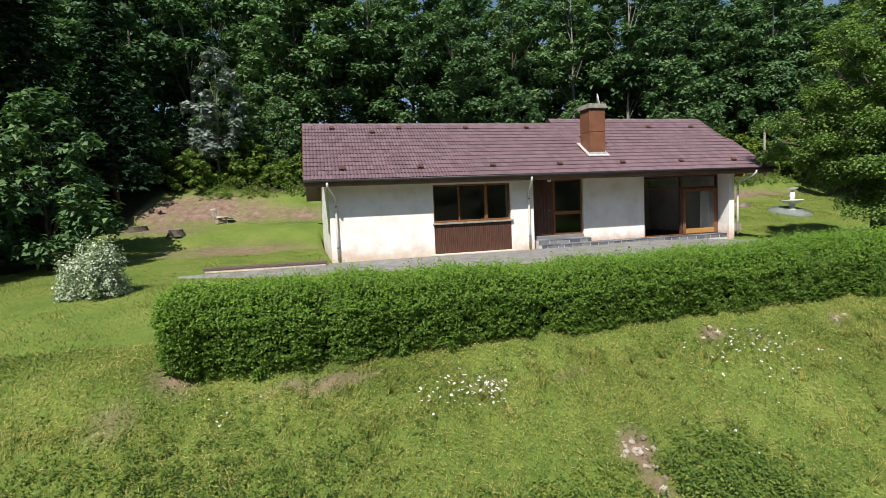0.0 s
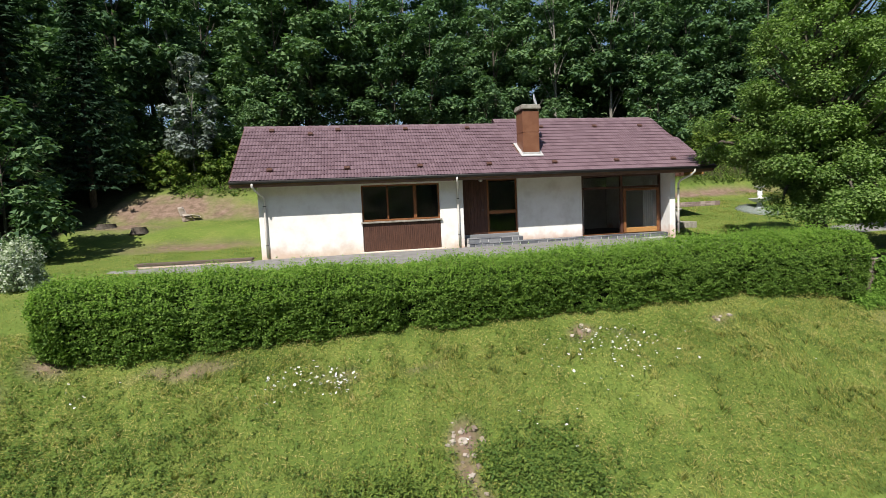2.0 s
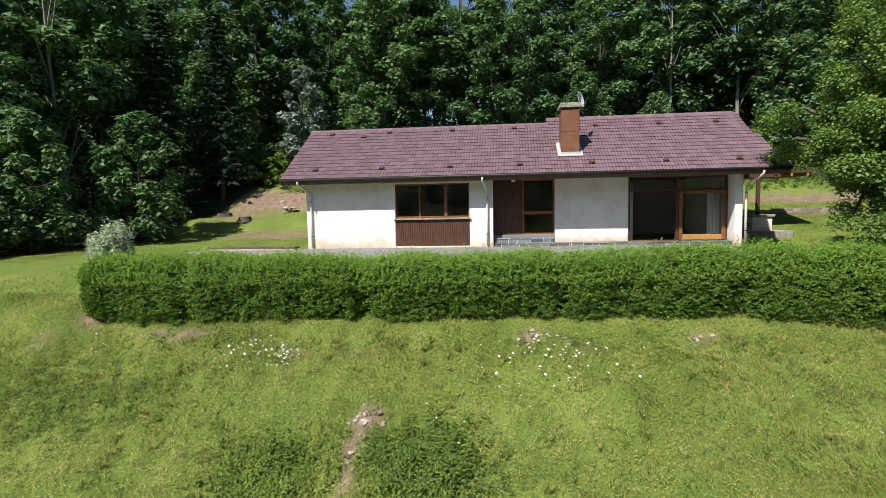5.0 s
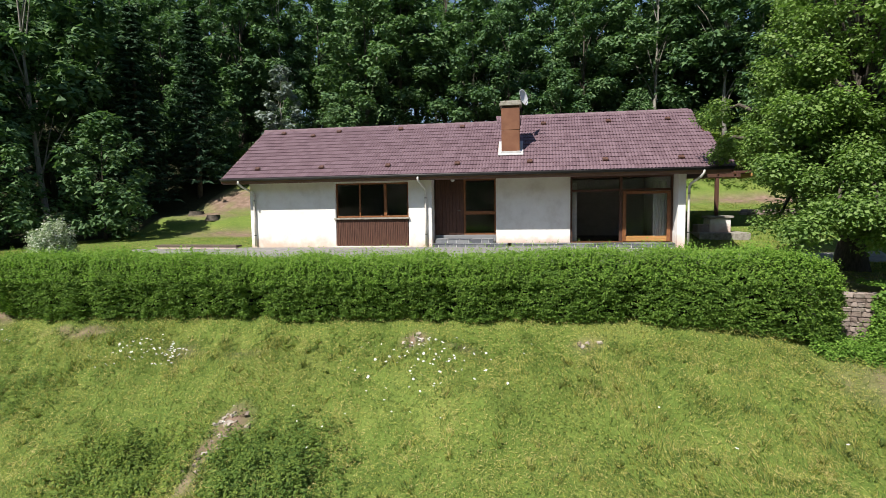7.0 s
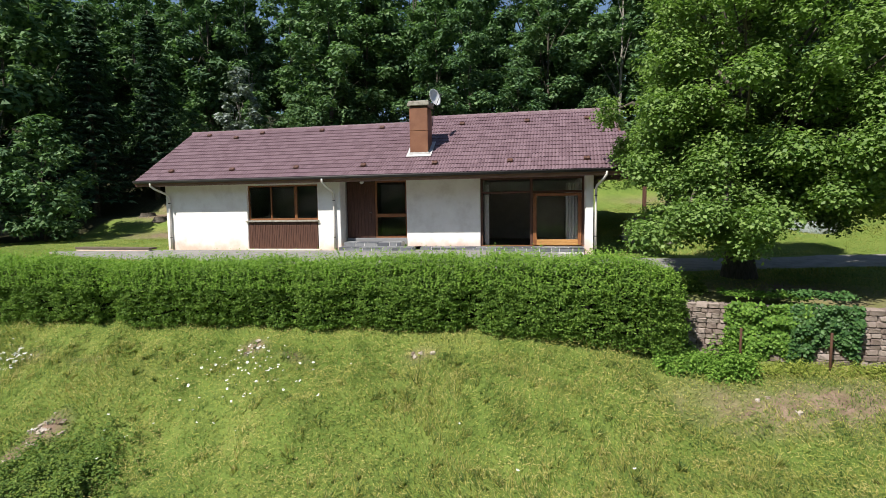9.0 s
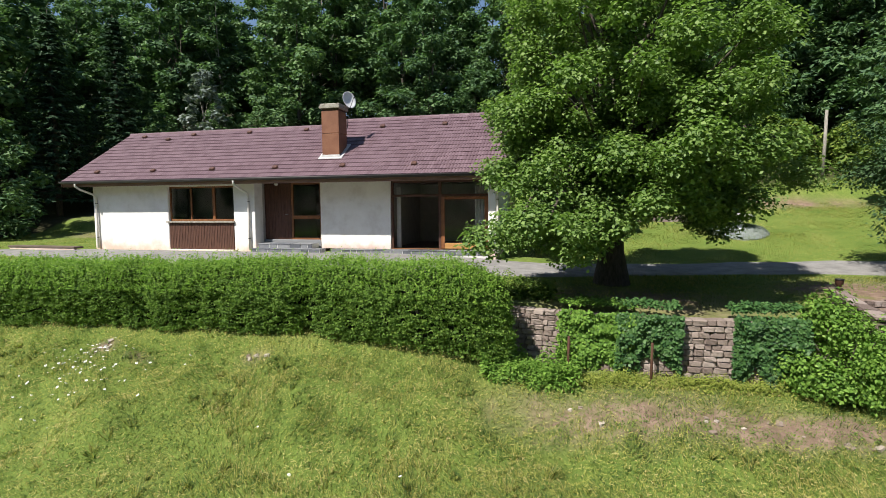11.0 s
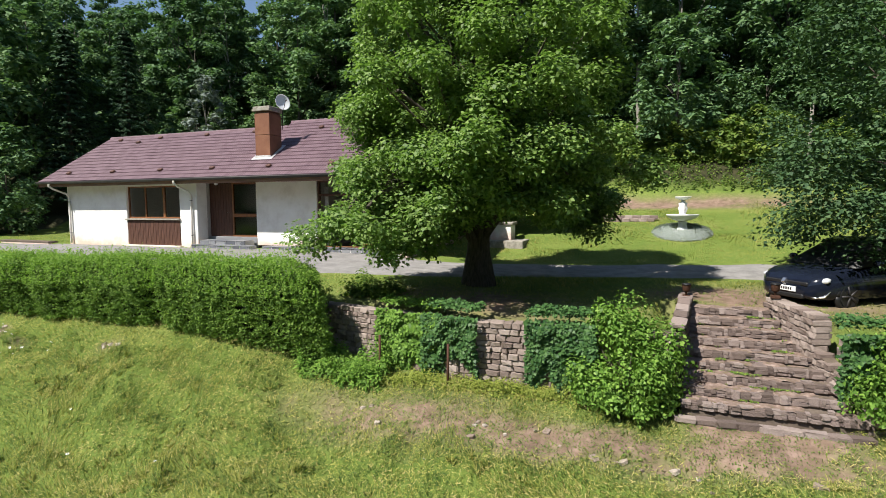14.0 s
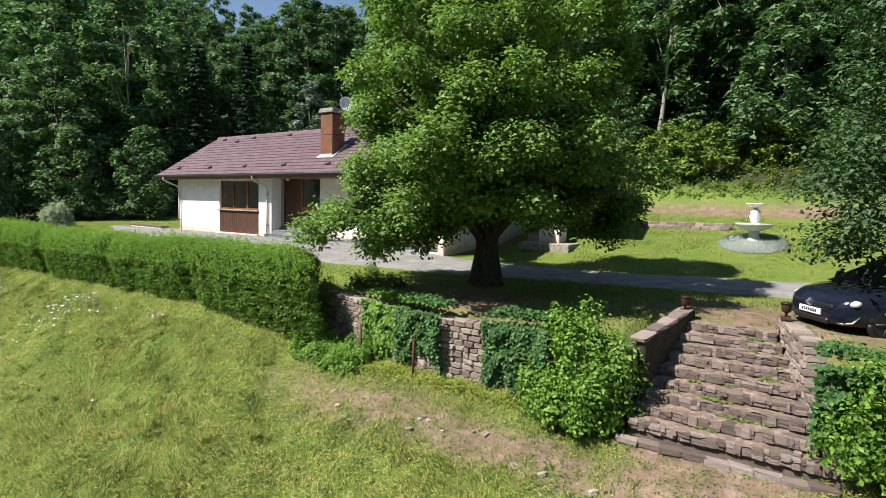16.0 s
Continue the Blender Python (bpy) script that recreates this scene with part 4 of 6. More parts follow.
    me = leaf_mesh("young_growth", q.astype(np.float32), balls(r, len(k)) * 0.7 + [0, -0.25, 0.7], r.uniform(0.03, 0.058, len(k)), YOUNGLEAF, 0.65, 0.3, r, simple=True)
    child("young_growth", me, thing, "light green upright shoots").matrix_parent_inverse = inv
    runs = []
    for k in range(60):
        sx = x0 + 0.4 + k * (x1 - x0 - 0.8) / 59 + r.uniform(-0.1, 0.1)
        sy = 10.45 + 0.013 * (sx + 4) + r.uniform(-0.2, 0.3)
        z = float(ground(sx, sy))
        runs.append(([(sx, sy, z - 0.1), (sx + r.uniform(-0.1, 0.1), sy, z + 0.3), (sx + r.uniform(-0.2, 0.2), sy, z + 0.8)], [0.028, 0.022, 0.012]))
    tubes("stem_bundle", BARK, thing, runs, 6).matrix_parent_inverse = inv


hedge()


# ---- trees ----
def build_tree(name, seed, height, radius, low, n_leaves, leaf, leaf_mat, bark, trunk_r, lobes=60, lean=0.0, shape=1.0, flat=0.6, droop=0.0, spread=(0.17, 0.34), shift=(0, 0), boughs=(), core=0.15):
    """A tree with a tapered trunk, limbs, and a crown of leaves on many uneven lobes. low: where the crown begins, as a share of the height."""
    r = np.random.default_rng(seed)
    t = np.linspace(0, 1, 9)
    wob = np.cumsum(r.normal(0, 0.018 * height / 9, (9, 2)), 0)
    trunk = np.stack([wob[:, 0] + lean * t * height * 0.1, wob[:, 1], t * height * 0.93 - 0.3], -1)
    runs = [(trunk, trunk_r * (1 - 0.93 * t ** 0.55) + trunk_r * 0.25 * np.exp(-t * 30))]
    centres, sizes = [], []
    for k in range(lobes):
        h = low + (1 - low) * (k + r.random()) / lobes
        u = (h - low) / (1 - low)
        env = radius * (np.sin(math.pi * np.clip(0.12 + 0.88 * u ** shape, 0, 1)) ** 0.7 * 0.95 + 0.06)
        ang = k * 2.399963 + r.uniform(-0.5, 0.5)
        d = env * math.sqrt(r.uniform(core, 1.0))
        c = np.array([d * math.cos(ang), d * math.sin(ang), h * height - droop * d * d / radius])
        c[:2] += np.array([np.interp(h, t, trunk[:, 0]), np.interp(h, t, trunk[:, 1])]) + np.array(shift) * min(1.0, u * 4)
        centres.append(c)
        sizes.append(radius * r.uniform(*spread) * (0.7 + 0.5 * (1 - u)))
        if k % 3 == 0 and d > 0.3 * radius:
            s = max(0.12, h - 0.16 - 0.1 * d / radius)
            start = np.array([np.interp(s, t, trunk[:, 0]), np.interp(s, t, trunk[:, 1]), np.interp(s, t, trunk[:, 2])])
            mid = (start + c) / 2 + [0, 0, 0.05 * height * r.uniform(-0.3, 1)]
            runs.append((np.array([start, start * 0.6 + mid * 0.4 + [0, 0, 0.1], mid, c]), trunk_r * 0.2 * np.array([1.0, 0.8, 0.5, 0.14])))
    for bx, by, bz, size in boughs:
        start = np.array([np.interp(0.25, t, trunk[:, 0]), np.interp(0.25, t, trunk[:, 1]), 0.25 * height])
        tip = np.array([bx, by, bz])
        runs.append((np.array([start, start * 0.5 + tip * 0.5 + [0, 0, 0.6], tip * 0.85 + start * 0.15 + [0, 0, 0.5], tip]), trunk_r * np.array([0.3, 0.2, 0.12, 0.05])))
        for q in range(7):
            centres.append(tip + r.normal(0, 0.45, 3) * size * [1, 1, 0.6] - (tip - start) * 0.06 * q)
            sizes.append(size * r.uniform(0.3, 0.55))
    centres, sizes = np.array(centres), np.array(sizes)
    wt = sizes ** 2
    pick = r.choice(len(sizes), n_leaves, p=wt / wt.sum())
    b = balls(r, n_leaves)
    rad = r.random(n_leaves) ** 0.45
    off = b * (rad * sizes[pick])[:, None] * np.array([1, 1, flat])
    # leaf sprays: bunch the leaves on small twigs
    twig = balls(r, 2600) * 0.09 * radius
    pos = centres[pick] + off + twig[r.integers(0, 2600, n_leaves)] * 0.6
    out = b * 0.55 + balls(r, n_leaves) * 0.6 + [0, 0, 0.85]
    thing = empty(name, 0, 0, 0)
    tubes("trunk", bark, thing, runs, 8)
    child("crown", leaf_mesh("crown", pos.astype(np.float32), out, leaf * r.uniform(0.6, 1.25, n_leaves), leaf_mat, 0.75, 0.3, r, simple=leaf > 0.2), thing)
    return thing


def build_spruce(name, seed, height, radius, n_leaves, leaf):
    r = np.random.default_rng(seed)
    thing = empty(name, 0, 0, 0)
    runs = [([(0, 0, -0.3), (0, 0, height * 0.5), (0, 0, height)], [0.22, 0.13, 0.02])]
    pos, out = [], []
    tiers = 30
    per = n_leaves // (tiers * 9)
    for k in range(tiers):
        u = k / tiers
        z = height * (0.1 + 0.9 * u)
        reach = radius * (1 - u) ** 0.7 + 0.2
        for q in range(9):
            ang = q * 0.698 + k * 1.1 + r.uniform(-0.2, 0.2)
            L = reach * r.uniform(0.65, 1.1)
            s = r.random(per) ** 0.7
            d = np.array([math.cos(ang), math.sin(ang), 0])
            sag = -0.28 * s * L + 0.16 * s ** 2 * L
            width = 0.3 * L * (1 - s) + 0.12
            w = r.normal(0, 0.5, per) * width
            pos.append(d * (s * L)[:, None] + np.stack([-d[1] * w, d[0] * w, z + sag - np.abs(w) * 0.25 + r.normal(0, 0.05, per)], -1))
            out.append(d * 0.35 + np.stack([-d[1] * w, d[0] * w, np.full(per, 0.8)], -1) + balls(r, per) * 0.4)
            if k < 18 and q % 3 == 0:
                runs.append(([(0, 0, z), tuple(d * L * 0.9 + [0, 0, z - 0.14 * L])], [0.035, 0.008]))
    tubes("trunk", BARK, thing, runs, 6)
    pos, out = np.concatenate(pos), np.concatenate(out)
    child("crown", leaf_mesh("crown", pos.astype(np.float32), out, leaf * r.uniform(0.6, 1.2, len(pos)), DARKLEAF, 0.4, 0.2, r, simple=True), thing)
    return thing


def plant(proto, x, y, turn, scale, sink=0.0):
    ob = copy_thing(proto, pose(x, y, float(ground(x, y)) - sink, 0, 0, turn))
    ob.scale = (scale, scale, scale)
    return ob


# the maple before the house
MAPLE_BOUGHS = ((-1.7, -2.3, 2.3, 1.0), (-1.8, -1.1, 2.3, 1.0), (-0.3, -1.7, 2.0, 0.8), (0.7, -1.2, 2.0, 0.8), (2.4, -0.6, 1.9, 0.9), (3.0, 0.2, 2.3, 0.9), (-2.2, -3.3, 1.8, 1.15), (-1.3, -2.9, 2.5, 1.35), (-0.3, -2.6, 2.1, 1.2), (0.2, -2.8, 3.0, 1.35), (-2.6, -1.6, 3.0, 1.0), (3.5, 1.8, 1.6, 1.15), (2.9, 1.0, 2.7, 1.15),
                (-0.9, -2.4, 1.5, 0.9), (-2.3, -0.7, 1.5, 1.0), (-1.0, -0.8, 1.5, 0.8), (-2.2, 0.6, 4.1, 1.0), (2.5, -2.2, 2.7, 1.2), (1.6, -2.9, 2.9, 1.2), (2.9, -0.8, 3.2, 1.2), (0.1, -2.3, 4.9, 1.3),
                (-1.6, -2.4, 4.5, 1.4), (1.6, -2.5, 5.4, 1.4), (-0.6, -1.9, 7.2, 1.3), (-3.1, 1.6, 4.9, 0.8), (-3.0, 2.2, 3.8, 0.8), (3.0, -0.4, 5.2, 1.2), (-2.3, -0.6, 5.4, 1.0), (-1.6, -3.7, 1.7, 0.9), (-1.0, -2.9, 1.25, 0.8), (-0.6, -2.3, 1.15, 0.7), (0.4, -3.2, 2.0, 0.9), (2.9, -2.9, 3.3, 1.2), (0.9, -3.8, 2.9, 1.2), (1.6, -3.2, 3.9, 1.0))
maple = tagged(build_tree("maple_tree", 5, 10.2, 3.25, 0.24, 240000, 0.1, MAPLELEAF, BARK, 0.44, 230, 0.0, 0.95, 0.6, 0.1, (0.085, 0.17), (0.25, -0.7), MAPLE_BOUGHS, 0.3), "large broad maple tree in full leaf beside the driveway", "tree")
maple.matrix_basis = pose(20.4, 14.2, float(ground(20.4, 14.2)), 0, 0, 0)

# the tree over the car
shade_tree = tagged(build_tree("beech_tree", 8, 11.5, 4.3, 0.1, 85000, 0.105, BEECHLEAF, BARK, 0.26, 170, 0.0, 0.7, 0.4, 0.22, (0.11, 0.24), (0, 0), ((-1.7, -1.5, 2.7, 1.3), (-0.5, -1.9, 2.2, 1.3), (-1.0, -0.6, 2.3, 1.2))), "dense dark-leaved beech tree shading the parked car", "tree")
shade_tree.matrix_basis = pose(31.6, 15.6, float(ground(31.5, 15.6)), 0, 0, 0)

# woodland
protos = [
    tagged(build_tree("oak_tree", 21, 13.5, 3.9, 0.2, 8600, 0.33, WOODLEAF, BARK, 0.26, 40, 0.2, 0.9, 0.5), "tall leafy woodland oak on the hillside", "tree", "woodland trees"),
    tagged(build_tree("beech_tree", 22, 15, 3.6, 0.26, 8600, 0.33, WOODLEAF, BARK, 0.24, 40, -0.3, 0.9, 0.45), "tall woodland beech with layered branches", "tree", "woodland trees"),
    tagged(build_tree("ash_tree", 23, 15, 3.0, 0.36, 7000, 0.31, WOODLEAF, PALEBARK, 0.2, 34, 0.5, 0.8, 0.55), "slender woodland ash with a bare pale trunk", "tree", "woodland trees"),
    tagged(build_tree("hazel_tree", 24, 7.5, 2.7, 0.08, 6000, 0.27, WOODLEAF, BARK, 0.12, 50, 0.2, 0.8, 0.7), "bushy young tree at the woodland edge", "tree", "woodland edge trees"),
]
spruce = tagged(build_spruce("spruce_tree", 31, 14, 2.7, 9000, 0.34), "dark spruce tree in the woodland", "tree", "woodland trees")
silver = tagged(build_tree("silver_tree", 33, 7.5, 1.5, 0.2, 3600, 0.26, SILVERLEAF, PALEBARK, 0.09, 36, 0.3, 0.9, 0.8), "pale grey-leaved small tree before the woodland", "tree")
bush = tagged(build_tree("woodland_shrub", 35, 2.6, 1.7, 0.02, 2600, 0.24, WEEDLEAF, BARK, 0.05, 30, 0, 0.7, 0.6), "leafy green shrub on the bank", "shrub", "bank shrubs")


def woodland():
    r = np.random.default_rng(77)
    for k, (y, gap, s) in enumerate(((34.0, 4.6, 0.6), (36.5, 4.2, 1.0), (41.5, 4.8, 1.12), (49, 5.6, 1.2), (59, 7.5, 1.3))):
        for x in np.arange(-24 - 3 * k, 46 + 5 * k, gap):
            px, py = x + r.uniform(-1.2, 1.2), y + r.uniform(-1.5, 1.5)
            if k == 0:
                if r.random() < 0.25:
                    continue
                proto, sc = protos[3], r.uniform(0.55, 1.05)
            elif r.random() < 0.05:
                proto, sc = spruce, r.uniform(0.8, 1.1)
            else:
                proto, sc = protos[int(r.integers(0, 3))], s * r.uniform(0.78, 1.06)
            plant(proto, px, py, r.uniform(0, 360), sc, 0.2)
    for y, gap in ((39, 6.5), (46.5, 7.5)):
        for x in np.arange(-16, 46, gap):
            plant(protos[3], x + r.uniform(-1.5, 1.5), y + r.uniform(-0.8, 0.8), r.uniform(0, 360), r.uniform(0.8, 1.2), 0.3)
    for x, y in ((22, 38), (26, 40.5), (30, 38), (34, 40), (28, 44), (18, 41), (37, 36)):
        plant(protos[3], x, y, r.uniform(0, 360), r.uniform(1.0, 1.3), 0.3)
    for x, y, s in ((-16.5, 12, 0.8), (-15.5, 18, 0.85)):
        plant(protos[int(r.integers(0, 2))], x, y, r.uniform(0, 360), s, 0.2)
    # the wood beside the lawn
    for x in np.arange(-15, -52, -6.0):
        for y in np.arange(15.0 if x < -40 else 21.5, 31, 6.5):
            k = int(r.integers(0, 3))
            plant(protos[k], x + r.uniform(-1.5, 1.5), y + r.uniform(-2, 2), r.uniform(0, 360), r.uniform(0.95, 1.2) + (-15 - x) * 0.012, 0.2)
    for x in np.arange(-56, -100, -9.0):
        for y in np.arange(12, 70, 9.5):
            plant(protos[int(r.integers(0, 3))], x + r.uniform(-3, 3), y + r.uniform(-3, 3), r.uniform(0, 360), r.uniform(1.1, 1.45), 0.2)
    for x, y, s in ((-14.2, 13.0, 0.8), (-15.5, 9.5, 0.9), (-10.2, 30.5, 0.95), (-18, 16, 0.9)):
        plant(protos[3], x, y, r.uniform(0, 360), s, 0.15)


woodland()
plant(protos[3], -9.6, 20.6, 10, 0.82)
plant(protos[3], -12.2, 17.2, 130, 0.8)
# dark spruces added for their colour, in place of the wood edge's deep shade
for x, y, turn, s in ((-11.8, 26.0, 60, 0.9), (-9.8, 28.8, 10, 0.85)):
    plant(spruce, x, y, turn, s)
for x, y, turn, s in ((34, 25, 0, 0.7), (37.5, 21, 100, 0.8), (38, 29, 200, 0.8), (43, 24, 40, 1.0), (45, 17, 80, 1.0)):
    plant(protos[int(x) % 3], x, y, turn, s)
plant(spruce, 36.0, 27.0, 20, 0.85)
# unseen trees behind the camera, added to darken the reflections in the window glass
for k in range(13):
    plant(protos[k % 2], -40 + k * 8.3, -34 - 5 * (k % 2), k * 47, 1.35)
for p in (*protos, spruce, silver):
    home = {"oak_tree": (-22, 37), "beech_tree": (46, 34), "ash_tree": (52, 44), "hazel_tree": (40, 33), "spruce_tree": (-30, 42), "silver_tree": (-5.3, 31.2)}[p.name.split(".")[0]]
    p.matrix_basis = pose(*home, float(ground(*home)) - 0.2)


def bank():
    r = np.random.default_rng(81)
    for k in range(54):
        x = -8 + k * 0.85 + r.uniform(-0.4, 0.4)
        y = 31.2 + r.uniform(-0.7, 1.8) + (0.6 if x > 12 else 0)
        plant(bush, x, y, r.uniform(0, 360), r.uniform(0.45, 0.95), 0.15)


bank()
bush.matrix_basis = pose(34.5, 30.5, float(ground(34.5, 30.5)) - 0.1)


# ---- garden shrubs ----
def shrub(name, x, y, z, rx, ry, h, n, leaf, mat, label, seed, stems=7, rot=0):
    r = np.random.default_rng(seed)
    thing = tagged(empty(name, x, y, z), label, "shrub")
    runs = []
    for k in range(stems):
        a = k * 2.4
        runs.append(([(0.1 * math.cos(a), 0.1 * math.sin(a), -0.15), (0.35 * rx * math.cos(a), 0.35 * ry * math.sin(a), h * 0.4), (0.5 * rx * math.cos(a), 0.5 * ry * math.sin(a), h * 0.55)], [0.022, 0.014, 0.006]))
    tubes("stem_bundle", BARK, thing, runs, 6)
    m = 95
    lc = balls(r, m) * (r.uniform(0.45, 0.9, m))[:, None]
    lc[:, 2] = np.abs(lc[:, 2]) * 0.98 - 0.06 * (r.random(m) < 0.5)
    ls = r.uniform(0.2, 0.36, m)
    pick = r.integers(0, m, n)
    b = balls(r, n)
    p = lc[pick] + b * (ls[pick] * r.random(n) ** 0.4)[:, None]
    p[:, 2] = np.where(p[:, 2] < 0.02, 0.02 + r.random(n) * 0.15, p[:, 2])
    shoot = r.random(n) < 0.07
    p = np.where(shoot[:, None], lc[pick] * (1.02 + 0.2 * r.random(n))[:, None] + 0.05 * b + [0, 0, 0.04], p)
    p *= np.array([rx, ry, h])
    out = b + balls(r, n) * 0.6 + [0, 0, 0.3]
    child("foliage", leaf_mesh("foliage", p.astype(np.float32), out, leaf * r.uniform(0.6, 1.2, n), mat, 0.62, 0.3, r), thing)
    return thing


def gz(x, y):
    return float(ground(x, y))


shrub("pale_shrub", -6.0, 14.2, gz(-6.0, 14.2) - 0.03, 0.8, 0.8, 1.62, 13000, 0.075, PALELEAF, "round white-variegated dogwood shrub on the lawn", 51)
shrub("garden_shrub", 24.15, 10.6, -1.85, 1.02, 0.85, 1.85, 26000, 0.082, BUSHLEAF, "bright green shrub beside the stone steps", 52)
shrub("garden_shrub", 28.65, 10.55, -1.6, 1.2, 0.9, 2.0, 26000, 0.082, BUSHLEAF, "bright green shrub at the far side of the steps", 53)


# ---- stone pieces ----
def stone_meshes(mat, n, seed, rough=0.16):
    """A few worn block shapes one metre across, to be scaled."""
    r = np.random.default_rng(seed)
    out = []
    for k in range(n):
        bm = bmesh.new()
        bmesh.ops.create_cube(bm, size=1.0)
        bmesh.ops.bevel(bm, geom=bm.edges[:], offset=0.11, segments=1, affect="EDGES")
        for v in bm.verts:
            v.co += Vector(r.uniform(-1, 1, 3) * rough * 0.4)
        me = bpy.data.meshes.new("stone")
        bm.to_mesh(me)
        bm.free()
        me.materials.append(mat)
        out.append(me)
    return out


def block(me, parent, at, size, turn=(0, 0, 0), name="stone"):
    ob = new(name, me)
    ob.parent = parent
    ob.matrix_basis = Matrix.LocRotScale(at, Euler([radians(a) for a in turn]), size)
    return ob


BLOCKS = stone_meshes(STONE, 8, 61)
STEPBLOCKS = stone_meshes(STEPSTONE, 8, 62, 0.32)
COPING = stone_meshes(STEPSTONE, 5, 65, 0.2)
RUBBLE = stone_meshes(ROCK, 6, 63, 0.5)


def stone_wall(name, label, a, b, foot, top, seed, thick=0.32, course=0.118, shapes=BLOCKS, lip=0.0):
    """A coursed rubble wall from a to b; foot and top: heights at both ends."""
    r = np.random.default_rng(seed)
    a, b = Vector(a), Vector(b)
    L = (b - a).length
    ang = math.degrees(math.atan2(b.y - a.y, b.x - a.x))
    thing = tagged(empty(name, a.x, a.y, foot[0], ang), label, "wall")
    z0 = foot[0]
    bm = bmesh.new()
    q = [(0.03, 0.05, -0.3), (L - 0.03, 0.05, foot[1] - z0 - 0.3), (L - 0.03, 0.05, top[1] - z0 - 0.03), (0.03, 0.05, top[0] - z0 - 0.03)]
    vs = [bm.verts.new(p) for p in q] + [bm.verts.new((p[0], thick - 0.02, p[2])) for p in q]
    for f in ((0, 1, 2, 3), (7, 6, 5, 4), (0, 4, 5, 1), (1, 5, 6, 2), (2, 6, 7, 3), (3, 7, 4, 0)):
        bm.faces.new([vs[k] for k in f])
    bmesh.ops.recalc_face_normals(bm, faces=bm.faces)
    part("core", bm, BACKFILL, thing)
    low = min(0, foot[1] - z0)
    z = low - 0.1
    while z < max(top) - z0 - 0.04:
        h = course * r.uniform(0.8, 1.2)
        x = -r.uniform(0, 0.15)
        while x < L - 0.04:
            w = min(r.uniform(0.11, 0.29), L - x + 0.02)
            k = (x + w / 2) / L
            zt, zb = top[0] + (top[1] - top[0]) * k - z0, foot[0] + (foot[1] - foot[0]) * k - z0
            if z + h * 0.5 < zt and z + h > zb - 0.15 and w > 0.06:
                hh = min(h, zt - z + 0.02)
                deep = thick * r.uniform(0.9, 1.02)
                block(shapes[int(r.integers(0, len(shapes)))], thing, (x + w / 2, deep / 2 - r.uniform(0, 0.03), z + hh / 2), (w * 0.97, deep, hh * 0.95), (r.uniform(-2, 2), r.uniform(-2, 2), r.uniform(-2, 2)))
            x += w
        z += h
    return thing


stone_wall("retaining_wall", "old coursed sandstone retaining wall partly under ivy", (17.5, 11.36, 0), (21.1, 10.62, 0), (-1.75, -1.8), (-0.62, -0.62), 71)
stone_wall("retaining_wall", "old coursed sandstone retaining wall beside the steps", (21.12, 10.62, 0), (24.95, 10.7, 0), (-1.8, -1.75), (-0.62, -0.55), 72)
stone_wall("retaining_wall", "old sandstone retaining wall behind the shrub", (27.45, 10.85, 0), (33.5, 11.1, 0), (-1.75, -1.7), (-0.55, -0.6), 73, course=0.2)
stone_wall("stair_cheek_wall", "pinkish stone wall at the side of the steps", (26.85, 13.45, 0), (27.2, 11.72, 0), (-0.7, -1.25), (-0.27, -0.30), 75, thick=0.3)
stone_wall("stair_cheek_wall", "broken low stone edge of the steps", (27.22, 11.7, 0), (27.62, 10.4, 0), (-1.2, -1.8), (-0.95, -1.5), 76, thick=0.28)


def capped_wall(label, a, b, foot, top, thick, seed):
    """A rough plastered cheek wall, its body coloured dark for shade, under a row of worn coping slabs."""
    r = np.random.default_rng(seed)
    a, b = Vector(a), Vector(b)
    L = (b - a).length
    thing = tagged(empty("stair_cheek_wall", a.x, a.y, top[0], math.degrees(math.atan2(b.y - a.y, b.x - a.x))), label, "wall")
    n, m = 26, 9
    s, q = np.meshgrid(np.linspace(0, 1, n), np.linspace(0, 1, m), indexing="ij")
    low, high = foot[0] + (foot[1] - foot[0]) * s - top[0], (top[1] - top[0]) * s - 0.07
    zz = low + (high - low) * q
    bulge = 0.05 * (lattice(s * L + 7, zz + 7, 0.22, seed) - 0.5)
    face = np.stack([s * L, bulge, zz], -1).reshape(-1, 3)
    back = np.stack([s * L, thick - bulge, zz], -1).reshape(-1, 3)
    i, j = np.meshgrid(np.arange(n - 1), np.arange(m - 1), indexing="ij")
    f = np.stack([i * m + j, (i + 1) * m + j, (i + 1) * m + j + 1, i * m + j + 1], -1).reshape(-1, 4)
    g = f[:, ::-1] + n * m
    ends = [[k, k + 1, n * m + k + 1, n * m + k] for e in (0, (n - 1) * m) for k in range(e, e + m - 1)]
    child("body", mesh_from("body", np.concatenate([face, back]), np.concatenate([f, g, np.array(ends)]), SHADESTONE, smooth=True, uniform=4), thing)
    tilt = -math.degrees(math.atan2(top[1] - top[0], L))
    x = -0.05
    while x < L - 0.05:
        w = min(r.uniform(0.35, 0.6), L + 0.04 - x)
        block(COPING[int(r.integers(0, 5))], thing, (x + w / 2, thick / 2, (top[1] - top[0]) * (x + w / 2) / L - 0.035), (w * 0.99, thick + 0.02, 0.07), (r.uniform(-1.5, 1.5), tilt + r.uniform(-1, 1), r.uniform(-1.5, 1.5)), "coping")
        x += w
    return thing


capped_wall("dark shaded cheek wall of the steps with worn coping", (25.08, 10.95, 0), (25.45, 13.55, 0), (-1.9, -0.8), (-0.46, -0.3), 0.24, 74)


